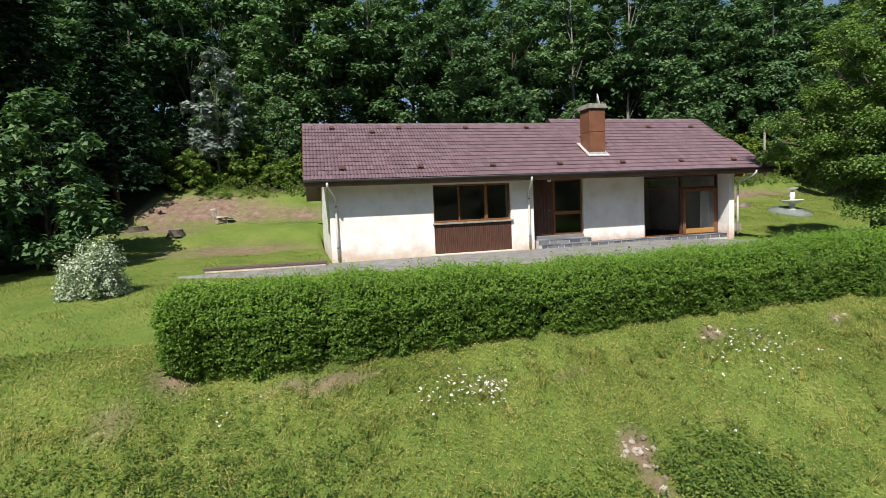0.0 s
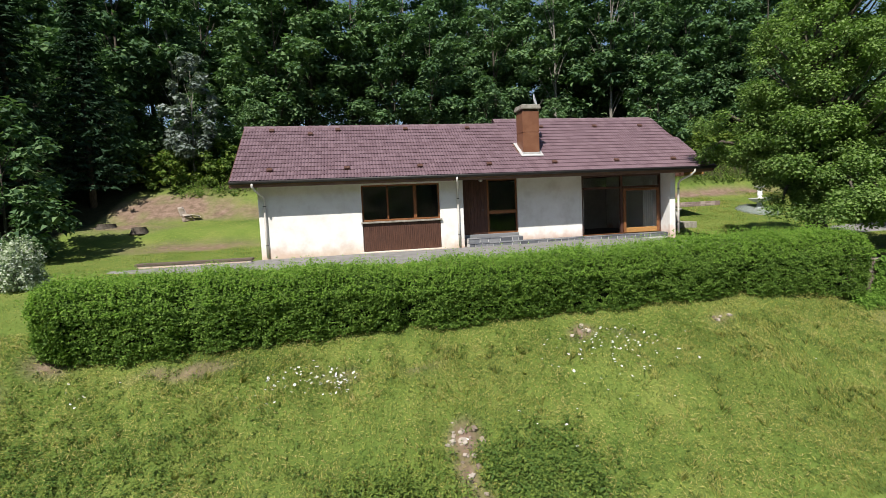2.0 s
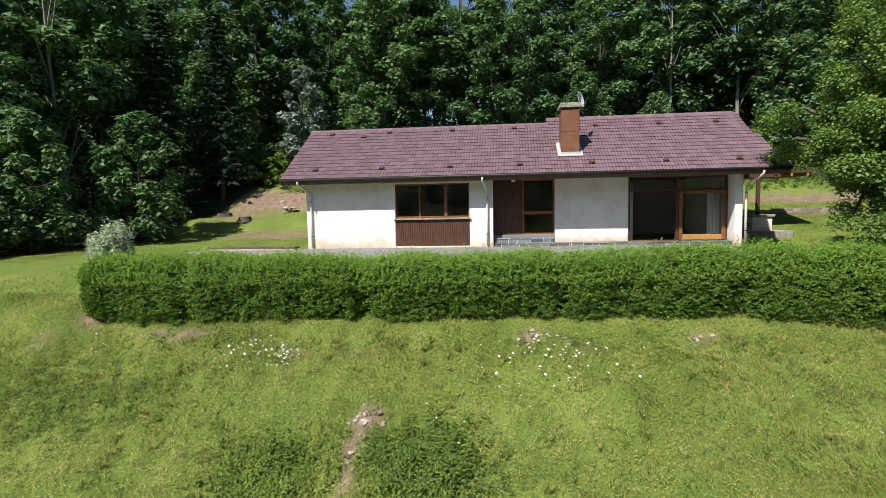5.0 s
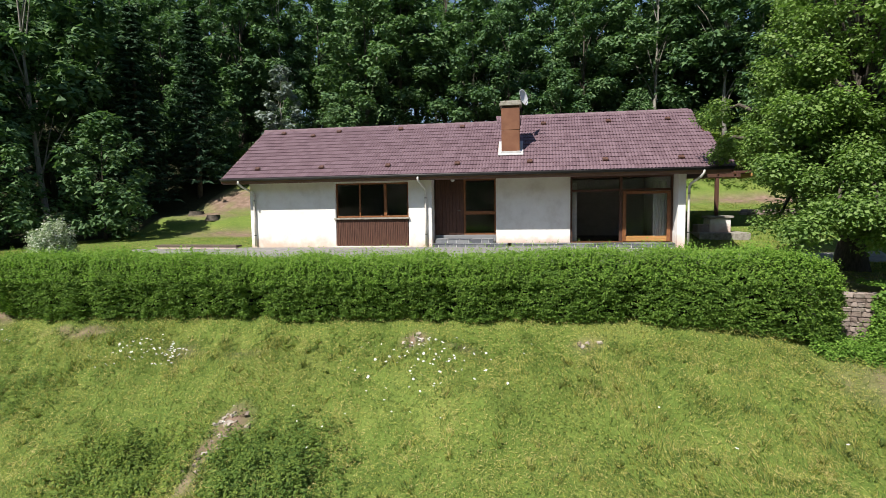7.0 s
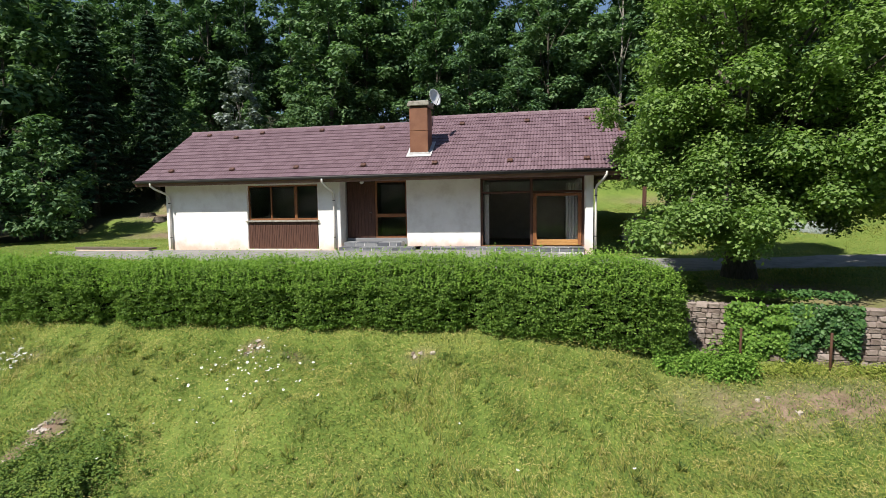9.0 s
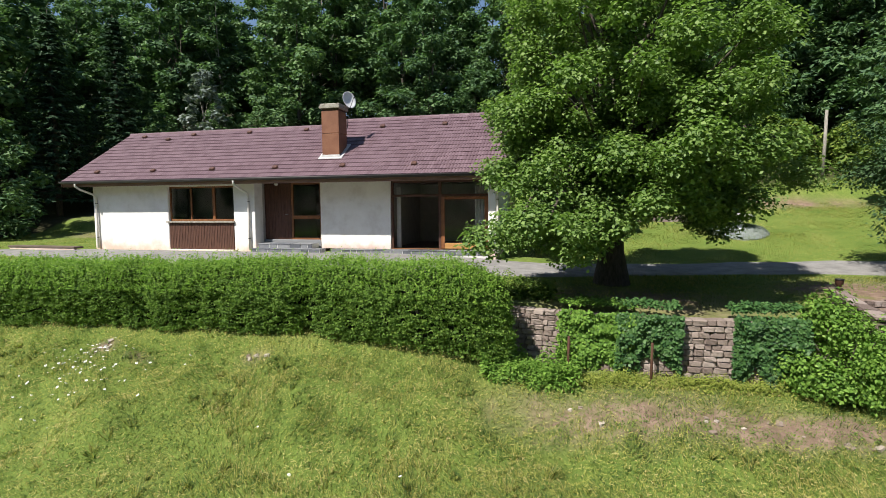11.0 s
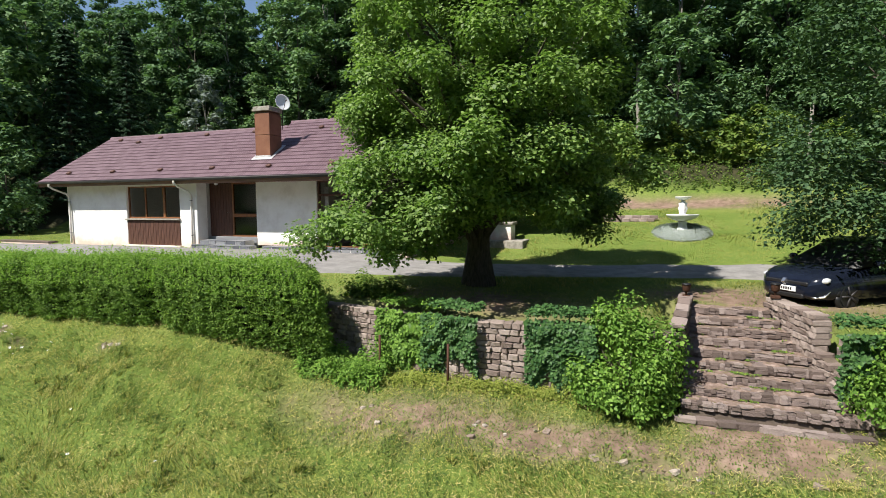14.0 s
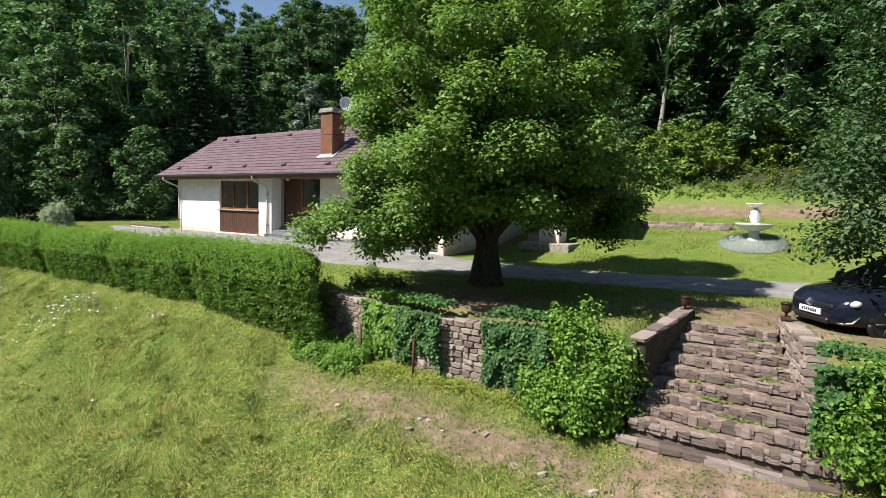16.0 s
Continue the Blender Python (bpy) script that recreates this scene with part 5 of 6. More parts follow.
def stairs():
    r = np.random.default_rng(91)
    thing = tagged(empty("stone_stairs", 26.2, 10.35, -1.75), "weathered mossy stone garden stairs of nine uneven steps", "stairs")
    n, rise, going = 9, 0.138, 0.335
    for k in range(n):
        y, z = k * going, k * rise
        c = k / (n - 1)
        xl, xr = 25.0 + 0.36 * c - 26.2 - 0.05 * (k % 2), 27.66 - 0.82 * c - 26.2
        boxed("fill", BACKFILL, thing, xl, xr, y + 0.06, (n * going) + 0.25, z - 0.2, z + rise - 0.05)
        # worn tread of earth, moss and trodden stone
        gx, gy = np.meshgrid(np.linspace(xl - 0.02, xr + 0.02, 46), np.linspace(y + 0.03, y + going + 0.1, 8), indexing="ij")
        gz0 = z + rise - 0.022 + 0.045 * (lattice(gx + 50, gy + 9, 0.16, 92) - 0.5) + 0.03 * (lattice(gx + 50, gy + 9, 0.05, 93) - 0.5) - 0.03 * (gx > 0.6) * (k < 4)
        v = np.stack([gx, gy, gz0], -1).reshape(-1, 3)
        i, j = np.meshgrid(np.arange(45), np.arange(7), indexing="ij")
        f = np.stack([i * 8 + j, (i + 1) * 8 + j, (i + 1) * 8 + j + 1, i * 8 + j + 1], -1).reshape(-1, 4)
        child("tread", mesh_from("tread", v, f, MOSS, uniform=4), thing)
        x = xl
        while x < xr - 0.04:
            q = min(r.choice([0.05, 0.08, 0.12, 0.18]) * r.uniform(0.8, 1.25), xr - x)
            h = rise * r.uniform(0.86, 1.0)
            split = r.random() < 0.8
            for lo, hi in (((0.0, 0.5), (0.5, 1.0)) if split else ((0.0, 1.0),)):
                hh = h * (hi - lo)
                block(STEPBLOCKS[int(r.integers(0, 8))], thing, (x + q / 2, y + 0.07 + r.uniform(-0.02, 0.015) + 0.02 * lo, z + h * lo + hh / 2 - 0.01), (q * 1.03, r.uniform(0.09, 0.14), hh * 1.03), (r.uniform(-2, 2), r.uniform(-1.5, 1.5), r.uniform(-3, 3)), "step_stone")
            x += q
        for _ in range(2):
            block(STEPBLOCKS[int(r.integers(0, 8))], thing, (r.uniform(xl + 0.1, xr - 0.1), y + r.uniform(0.15, 0.32), z + rise - 0.025), (r.uniform(0.07, 0.2), r.uniform(0.05, 0.12), 0.05), (0, 0, r.uniform(-20, 20)), "step_stone")
    for k in range(9):
        block(STEPBLOCKS[k % 8], thing, (-1.15 + k * 0.3, -0.16 + r.uniform(-0.03, 0.03), -0.12), (0.32, 0.14, 0.1), (r.uniform(-2, 2), r.uniform(-2, 2), r.uniform(-5, 5)), "step_stone")


stairs()


def stair_moss():
    r = np.random.default_rng(95)
    n = 5200
    k = r.integers(0, 8, n)
    x, y = r.uniform(25.3, 26.95, n), 10.35 + k * 0.335 + r.uniform(0.2, 0.36, n)
    keep = lattice(x, y * 3, 0.25, 96) > 0.68
    x, y, k = x[keep], y[keep], k[keep]
    p = np.stack([x, y, -1.75 + (k + 1) * 0.138 + 0.0 * x], -1)
    foliage("stair_weeds", "small weeds growing on the stone stairs", "weeds", p, np.array([[0, -0.3, 1.0]]) + 0.7 * balls(r, len(x)), r.uniform(0.02, 0.05, len(x)), WEEDLEAF, 97, "stuff")


# ---- climbing plants and weeds ----
def foliage(name, label, category, p, face, size, mat, seed, kind="", narrow=0.75):
    r = np.random.default_rng(seed)
    me = leaf_mesh(name, p.astype(np.float32), face, size, mat, narrow, 0.25, r, simple=True)
    return tagged(new(name, me), label, category, kind=kind)


stair_moss()


def ivy(x0, x1, top, low, n, seed, label, mat=IVYLEAF, bulge=0.22, leaf=0.075):
    r = np.random.default_rng(seed)
    x = r.uniform(x0, x1, n)
    u = r.random(n)
    lump = lattice(x, u * 1.4, 0.22, seed)
    z = top - (top - low) * u * (0.55 + 0.65 * lattice(x, x * 0, 0.25, seed + 1))
    y = wall_y(x) - 0.08 - bulge * (0.3 + lump) * np.sqrt(np.clip(1.1 - u, 0, 1)) - 0.05 * r.random(n)
    over = r.random(n) < 0.22
    y = np.where(over, wall_y(x) - 0.15 + r.random(n) * 0.6, y)
    z = np.where(over, top + 0.05 + 0.14 * lump + r.random(n) * 0.06, z)
    p = np.stack([x, y, z], -1)
    face = np.where(over[:, None], [[0, -0.2, 1.0]], [[0, -1.0, 0.45]]) + 0.6 * balls(r, n)
    thing = tagged(empty("ivy", (x0 + x1) / 2, 10.6, low), label, "climbing plant")
    inv = pose(-(x0 + x1) / 2, -10.6, -low)
    child("leaves", leaf_mesh("leaves", p.astype(np.float32), face, leaf * r.uniform(0.6, 1.3, n), mat, 0.75, 0.25, r), thing).matrix_parent_inverse = inv
    for sx in np.arange(x0 + 0.15, x1, 0.3):
        wy = float(wall_y(sx)) - 0.06
        tubes("stem", BARK, thing, [([(sx, wy, low), (sx + r.uniform(-0.1, 0.1), wy, (low + top) / 2), (sx + r.uniform(-0.15, 0.15), wy, top)], [0.014, 0.01, 0.006])], 5).matrix_parent_inverse = inv
    return thing


ivy(19.05, 20.55, -0.55, -1.75, 5200, 101, "thick green creeper hanging over the stone wall", BUSHLEAF)
ivy(20.2, 21.4, -0.52, -1.95, 4200, 102, "dark ivy trailing down the stone wall")
ivy(22.35, 23.6, -0.5, -1.8, 5200, 103, "dense dark ivy clothing the stone wall")
ivy(27.3, 28.4, -0.4, -1.7, 3000, 104, "ivy over the wall beside the steps")


def weeds(label, x0, x1, y0, y1, height, n, leaf, mat, seed, per=14, round_patch=False):
    """Broad-leaved weeds on upright stalks."""
    r = np.random.default_rng(seed)
    m = n // per
    sx, sy = r.uniform(x0, x1, m), r.uniform(y0, y1, m)
    if round_patch:
        sx = (x0 + x1) / 2 + r.normal(0, (x1 - x0) / 4.2, m)
        sy = (y0 + y1) / 2 + r.normal(0, (y1 - y0) / 4.2, m)
    bare = soil(sx, sy) > 0.4
    if round_patch:
        sx, sy = sx[~bare], sy[~bare]
        m = len(sx)
    sh = height * (0.25 + 1.1 * lattice(sx, sy, 0.35, seed))
    k = np.repeat(np.arange(m), per)
    u = np.tile((np.arange(per) + 0.5) / per, m)
    z = ground(sx, sy)[k] + sh[k] * u
    a = r.uniform(0, 2 * math.pi, len(k))
    p = np.stack([sx[k] + 0.03 * np.cos(a), sy[k] + 0.03 * np.sin(a), z], -1)
    face = np.stack([0.3 * np.cos(a), 0.3 * np.sin(a) - 0.15, np.ones_like(a)], -1) + 0.35 * balls(r, len(k))
    me = leaf_mesh("weeds", p.astype(np.float32), face, leaf * r.uniform(0.6, 1.2, len(k)) * (1.15 - 0.5 * u), mat, 0.5, 0.35, r, along=np.stack([np.cos(a), np.sin(a), 0.1 * a], -1) * 1.5)
    return tagged(new("weeds", me), label, "weeds", kind="stuff")


weeds("tall leafy weeds at the foot of the stone wall", 17.5, 19.5, 10.1, 10.9, 0.55, 6500, 0.1, BUSHLEAF, 111)
weeds("yellow-green weeds along the stone wall", 19.4, 23.6, 10.25, 10.7, 0.3, 6500, 0.06, WALLWEED, 112)
weeds("dark nettles on the meadow slope", 5.0, 7.4, 5.6, 7.6, 0.42, 12000, 0.09, WEEDLEAF, 113, 14, True)
weeds("dark green weeds on the meadow slope", -6.8, 0.6, 6.6, 9.2, 0.3, 12000, 0.07, WEEDLEAF, 119, 12, True)
weeds("leafy weeds on the meadow slope", 2.1, 4.6, 5.5, 7.3, 0.38, 9000, 0.08, WEEDLEAF, 120, 12, True)
weeds("low weeds along the foot of the hedge", -3.8, 17.4, 9.3, 9.85, 0.16, 8000, 0.05, WEEDLEAF, 114)
weeds("iris leaves and weeds behind the hedge end", 17.6, 18.9, 11.8, 12.7, 0.45, 1500, 0.14, WEEDLEAF, 115)
weeds("scattered broad-leaved weeds in the meadow", -8, 31, 5.4, 9.4, 0.13, 26000, 0.055, WEEDLEAF, 116, 8)
weeds("low green weeds on the wooded bank", -6, 36, 29.2, 33.8, 0.6, 40000, 0.16, WEEDLEAF, 117, 10)
weeds("small plants spread over the bare earth", 18.5, 29.5, 8.7, 10.3, 0.05, 20000, 0.035, WEEDLEAF, 134, 5)
weeds("small plants on the terrace edge", 18.5, 28, 12.2, 15.4, 0.07, 4200, 0.05, WEEDLEAF, 118, 6)


def blades(name, label, x0, x1, y0, y1, n, tall, wide, seed, keep=None):
    """Grass blades, one thin triangle each."""
    r = np.random.default_rng(seed)
    x, y = r.uniform(x0, x1, n), r.uniform(y0, y1, n)
    ok = soil(x, y) < 0.2 + 0.72 * r.random(n)
    if keep is not None:
        ok &= keep(x, y, r.random(n))
    x, y = x[ok], y[ok]
    n = len(x)
    h = tall * (0.3 + 1.0 * lattice(x, y, 0.7, seed) * lattice(x, y, 2.3, seed + 1) * 1.8 + 0.3 * r.random(n))
    a, lean = r.uniform(0, 2 * math.pi, n), r.uniform(0.3, 1.2, n)
    comb = 2 * math.pi * lattice(x, y, 1.6, seed + 2)
    dx, dy = np.cos(a) + 0.9 * np.cos(comb), np.sin(a) + 0.9 * np.sin(comb)
    base = np.stack([x, y, ground(x, y) - 0.01], -1)
    w = wide * r.uniform(0.6, 1.3, n)
    v = np.empty((n, 3, 3), np.float32)
    sx, sy = -np.sin(a) * w, np.cos(a) * w
    v[:, 0] = base + np.stack([sx, sy, 0 * x], -1)
    v[:, 1] = base - np.stack([sx, sy, 0 * x], -1)
    v[:, 2] = base + np.stack([dx * h * lean, dy * h * lean, h], -1)
    me = mesh_from(name, v.reshape(-1, 3), np.arange(n * 3).reshape(-1, 3), GRASS, uniform=3)
    return tagged(new(name, me), label, "grass", kind="stuff")


blades("meadow_grass", "rough uncut meadow grass on the slope", -9, 31, 5.0, 10.7, 200000, 0.085, 0.006, 121)


def meadow_leaves():
    """Low leafy growth between the blades."""
    r = np.random.default_rng(126)
    n = 190000
    x, y = r.uniform(-9, 31, n), 5.2 + 5.5 * r.random(n) ** 0.8
    ok = soil(x, y) < 0.2 + 0.6 * r.random(n)
    x, y = x[ok], y[ok]
    n = len(x)
    lump = lattice(x, y, 0.28, 127) * lattice(x, y, 0.9, 128)
    p = np.stack([x, y, ground(x, y) + 0.01 + (0.34 * lump + 0.02) * r.random(n) ** 0.6], -1)
    e = 0.12
    gx = (lattice(x + e, y, 0.28, 127) - lattice(x - e, y, 0.28, 127)) * 0.5
    gy = (lattice(x, y + e, 0.28, 127) - lattice(x, y - e, 0.28, 127)) * 0.5
    face = np.stack([-gx, -gy - 0.25, np.full(n, 1.0)], -1) + 0.6 * balls(r, n)
    foliage("meadow_plants", "low leafy meadow growth on the slope", "grass", p, face, r.uniform(0.035, 0.09, n), GRASS, 129, "stuff", 0.17)


meadow_leaves()


def tussocks():
    """Taller tufts standing out of the meadow, bent over by the wind and rain."""
    r = np.random.default_rng(131)
    m, per = 700, 46
    cx, cy = r.uniform(-9, 31, m), 5.3 + 4.3 * r.random(m)
    ok = (soil(cx, cy) < 0.3) & (lattice(cx, cy, 1.3, 132) > 0.42)
    cx, cy = cx[ok], cy[ok]
    m = len(cx)
    k = np.repeat(np.arange(m), per)
    n = len(k)
    h = r.uniform(0.08, 0.2, m)[k] * r.uniform(0.5, 1.1, n)
    spread = r.uniform(0.03, 0.13, m)[k]
    a = r.uniform(0, 2 * math.pi, n)
    d = r.random(n) ** 0.5 * spread
    x, y = cx[k] + d * np.cos(a), cy[k] + d * np.sin(a)
    bow = r.uniform(0, 2 * math.pi, m)[k]
    base = np.stack([x, y, ground(x, y) - 0.01], -1)
    lean = np.stack([0.5 * np.cos(a) + 0.5 * np.cos(bow), 0.5 * np.sin(a) + 0.5 * np.sin(bow), np.ones(n)], -1) * h[:, None]
    w = 0.008 * r.uniform(0.6, 1.5, n)
    side = np.stack([-np.sin(a) * w, np.cos(a) * w, 0 * w], -1)
    v = np.stack([base + side, base - side, base + lean], 1).astype(np.float32)
    me = mesh_from("grass_tufts", v.reshape(-1, 3), np.arange(n * 3).reshape(-1, 3), GRASS, uniform=3)
    tagged(new("grass_tufts", me), "taller tufts of grass standing out of the meadow", "grass", kind="stuff")


tussocks()
blades("lawn_grass", "short mown lawn beside the house", -12, -0.2, 10.2, 27, 70000, 0.05, 0.01, 122, lambda x, y, q: (litter(x, y) < 0.5) & ~((y > 16) & (y < 17.5) & (x > -4.6)) & (q < np.clip(30 / y - 1, 0.2, 1)))
blades("lawn_grass", "short mown lawn round the fountain", 17.5, 34, 18.6, 28.5, 60000, 0.05, 0.012, 123, lambda x, y, q: y > np.interp(x, [18.5, 22, 25, 28, 34], [17.7, 18.7, 19.5, 19.9, 20.0]))
blades("verge_grass", "thin grass between driveway and stone wall", 14, 29, 11.8, 17.0, 32000, 0.07, 0.008, 124, lambda x, y, q: ~((x > 24.8) & (x < 27.5) & (y < 13.4)) & (y < np.interp(x, [13, 15.5, 18.5, 22, 24.5, 28], [13.4, 13.5, 14.5, 16.1, 16.8, 17.2])))
blades("verge_grass", "thin grass behind the hedge", -4, 14, 11.7, 14.3, 16000, 0.07, 0.008, 125, lambda x, y, q: y < np.interp(x, [-4, -0.6, 6, 13], [15.6, 14.5, 13.8, 13.5]))


def flowers():
    r = np.random.default_rng(131)
    spots = [(2.5, 9.0, 0.25, 0.2, 50), (1.6, 8.95, 0.45, 0.25, 45), (8.7, 9.1, 0.7, 0.35, 60), (8.9, 8.6, 0.9, 0.45, 45), (-2.6, 9.3, 0.3, 0.15, 9), (10.5, 9.2, 1.2, 0.3, 8), (7.0, 8.0, 1.2, 0.6, 8), (20, 7.8, 3, 0.5, 5)]
    pieces, stems = [], []
    for cx, cy, sx, sy, n in spots:
        for _ in range(n):
            x, y = cx + r.normal(0, sx), cy + r.normal(0, sy)
            if y > 9.6:
                continue
            z = float(ground(x, y)) + r.uniform(0.18, 0.38)
            R = r.uniform(0.018, 0.036)
            tilt = r.normal(0, 0.35, 2)
            verts, faces = [], []
            for q in range(7):
                a0 = q * 0.898
                v0 = len(verts)
                for rr, da in ((0.15, 0), (0.75, -0.36), (1.0, 0), (0.75, 0.36)):
                    px, py = R * rr * math.cos(a0 + da), R * rr * math.sin(a0 + da)
                    verts.append((x + px, y + py, z + px * tilt[0] + py * tilt[1] - 0.01 * rr))
                faces.append([v0, v0 + 1, v0 + 2, v0 + 3])
            pieces.append((np.array(verts), faces))
            stems.append(tube_data([(x + r.uniform(-0.05, 0.05), y, z - 0.36), (x, y, z)], 0.004, 3, False))
    v, f = merge(pieces)
    thing = tagged(empty("wild_flowers", 5, 8.8, -2), "white umbel wild flowers in the meadow", "flowers", kind="stuff")
    child("flower_heads", mesh_from("flower_heads", v, f, PETAL), thing).matrix_parent_inverse = pose(-5, -8.8, 2)
    v, f = merge(stems)
    child("flower_stems", mesh_from("flower_stems", v, f, WEEDLEAF), thing).matrix_parent_inverse = pose(-5, -8.8, 2)


flowers()


# ---- loose stones, stumps ----
def loose_stones():
    r = np.random.default_rng(141)
    for cx, cy, sx, sy, n in ((4.9, 7.65, 0.16, 0.2, 16), (4.75, 6.9, 0.14, 0.35, 10), (22.9, 9.45, 0.8, 0.15, 8), (25.2, 9.1, 1.2, 0.2, 9), (19.9, 9.7, 0.5, 0.2, 4), (12.5, 9.72, 0.15, 0.08, 5), (8.5, 9.72, 0.18, 0.08, 5)):
        for _ in range(n):
            x, y = cx + r.normal(0, sx), cy + r.normal(0, sy)
            s = r.uniform(0.04, 0.11)
            ob = new("rubble_stone", RUBBLE[int(r.integers(0, 6))])
            ob.matrix_basis = Matrix.LocRotScale((x, y, float(ground(x, y)) + s * 0.12), Euler(r.uniform(-0.4, 0.4, 3) + [0, 0, r.uniform(0, 6)]), (s * r.uniform(0.8, 1.6), s, s * 0.6))
            tagged(ob, "pale broken stone lying on bare earth", "stone", "loose stones")


loose_stones()


def stump(x, y, rad, h, label, seed):
    r = np.random.default_rng(seed)
    z = float(ground(x, y))
    thing = tagged(empty("tree_stump", x, y, z), label, "stump")
    sides = 18
    w = 1 + 0.14 * r.normal(size=sides)
    rings = [(1.35, -0.1), (1.1, 0.05), (1.0, h * 0.6), (0.98, h)]
    v = [(rad * k * w[i] * math.cos(i * 2 * math.pi / sides), rad * k * w[i] * math.sin(i * 2 * math.pi / sides), zz) for k, zz in rings for i in range(sides)]
    f = [[a * sides + i, a * sides + (i + 1) % sides, (a + 1) * sides + (i + 1) % sides, (a + 1) * sides + i] for a in range(3) for i in range(sides)]
    child("bark", mesh_from("bark", v, f, BARK, smooth=True), thing)
    v = [(rad * 0.985 * w[i] * math.cos(i * 2 * math.pi / sides), rad * 0.985 * w[i] * math.sin(i * 2 * math.pi / sides), h + 0.004) for i in range(sides)]
    child("cut_face", mesh_from("cut_face", v, [list(range(sides))], WOODEND), thing, "pale sawn top")


stump(-6.35, 24.8, 0.32, 0.22, "low sawn tree stump on the lawn", 151)
stump(-8.2, 26.0, 0.4, 0.2, "broad old tree stump in the shade", 152)
seat = tagged(empty("stone_bench", -4.8, 27.1, gz(-4.8, 27.1)), "small pale broken stone seat on the lawn", "bench")
for at, size, turn in (((0, 0, 0.1), (0.5, 0.34, 0.26), (0, 0, 12)), ((0.18, 0, 0.27), (0.75, 0.36, 0.1), (0, 8, 12)), ((-0.28, 0.05, 0.5), (0.28, 0.12, 0.42), (0, -18, 20))):
    block(RUBBLE[0], seat, at, size, turn, "slab")


# ---- kerb wall beside the paving ----
low_wall = tagged(empty("low_wall", -2.1, 16.9, 0), "low white kerb wall with dark coping", "low wall")
low_wall.matrix_basis = pose(-2.1, 16.92, 0, 0, 0, -4)
boxed("wall", PLASTER, low_wall, -1.85, 1.85, -0.08, 0.08, -0.3, 0.07, 0.01)
for k in range(6):
    boxed("coping", BACKFILL, low_wall, -1.9 + k * 0.633, -1.277 + k * 0.633, -0.1, 0.3, 0.07, 0.15, 0.008)


# ---- fountain ----
def fountain():
    x, y = 26.0, 22.75
    z = gz(x, y)
    thing = tagged(empty("fountain", x, y, z), "white two-tier garden fountain with a carved column", "fountain")
    lathe("base", WHITESTONE, thing, [(0.3, -0.1), (0.3, 0.12), (0.2, 0.2), (0.14, 0.4), (0.17, 0.5), (0.1, 0.52)], 20)
    lathe("lower_bowl", WHITESTONE, thing, [(0.1, 0.5), (0.3, 0.56), (0.5, 0.66), (0.56, 0.74), (0.56, 0.77), (0.5, 0.75), (0.3, 0.68), (0.05, 0.66)], 32, wave=0.03, waves=10)
    lathe("column", WHITESTONE, thing, [(0.16, 0.66), (0.15, 0.74), (0.1, 0.8), (0.13, 0.92), (0.16, 1.0), (0.12, 1.1), (0.14, 1.18), (0.07, 1.26), (0.06, 1.32)], 16, wave=0.12, waves=4)
    lathe("upper_bowl", WHITESTONE, thing, [(0.06, 1.3), (0.16, 1.34), (0.27, 1.4), (0.29, 1.44), (0.26, 1.43), (0.12, 1.38), (0.02, 1.37)], 28, wave=0.03, waves=10)
    r = np.random.default_rng(161)
    n = 9000
    a, q = r.uniform(0, 2 * math.pi, n), np.sqrt(r.uniform(0.1, 1, n))
    p = np.stack([x + 1.08 * q * np.cos(a), y + 0.15 + 1.08 * q * np.sin(a), z + 0.27 * np.sqrt(np.clip(1.05 - q ** 3, 0, 1)) * r.random(n) ** 0.4], -1)
    p[:, 2] += ground(p[:, 0], p[:, 1]) - z
    face = np.stack([np.cos(a) * q, np.sin(a) * q, 0.7 + 0 * a], -1) + 0.6 * balls(r, n)
    foliage("lavender_ring", "ring of grey-green lavender round the fountain", "plants", p, face, 0.1 * r.uniform(0.6, 1.2, n), LAVENDER, 162, narrow=0.2)


fountain()

# bed edging behind the fountain
for k in range(22):
    x = 21.6 + (k % 11) * 0.335 + 0.12 * (k // 11)
    ob = new("edging_stone", BLOCKS[k % 8])
    ob.matrix_basis = Matrix.LocRotScale((x, 24.85 + 0.12 * (k // 11), gz(x, 24.85) + 0.05 + 0.13 * (k // 11)), Euler((0, 0, 0.05 * (k % 3 - 1))), (0.33, 0.2, 0.15))
    tagged(ob, "reddish stone edging a bare flower bed", "edging stone", "bed edging")

# ---- lamps on the stair walls, fence posts, pole ----
def path_lamp(x, y, z, label):
    t = tagged(empty("path_lamp", x, y, z), label, "lamp")
    boxed("foot", RUST, t, -0.08, 0.08, -0.08, 0.08, -0.04, 0.02, 0.006)
    tubes("stem", RUST, t, [([(0, 0, 0.02), (0, 0, 0.1)], 0.025)], 10)
    lathe("cup", RUST, t, [(0.04, 0.09), (0.075, 0.12), (0.085, 0.22), (0.09, 0.24), (0.07, 0.24)], 14)
    lathe("cap", BLACKTRIM, t, [(0.06, 0.24), (0.1, 0.245), (0.09, 0.27), (0.02, 0.28)], 14)


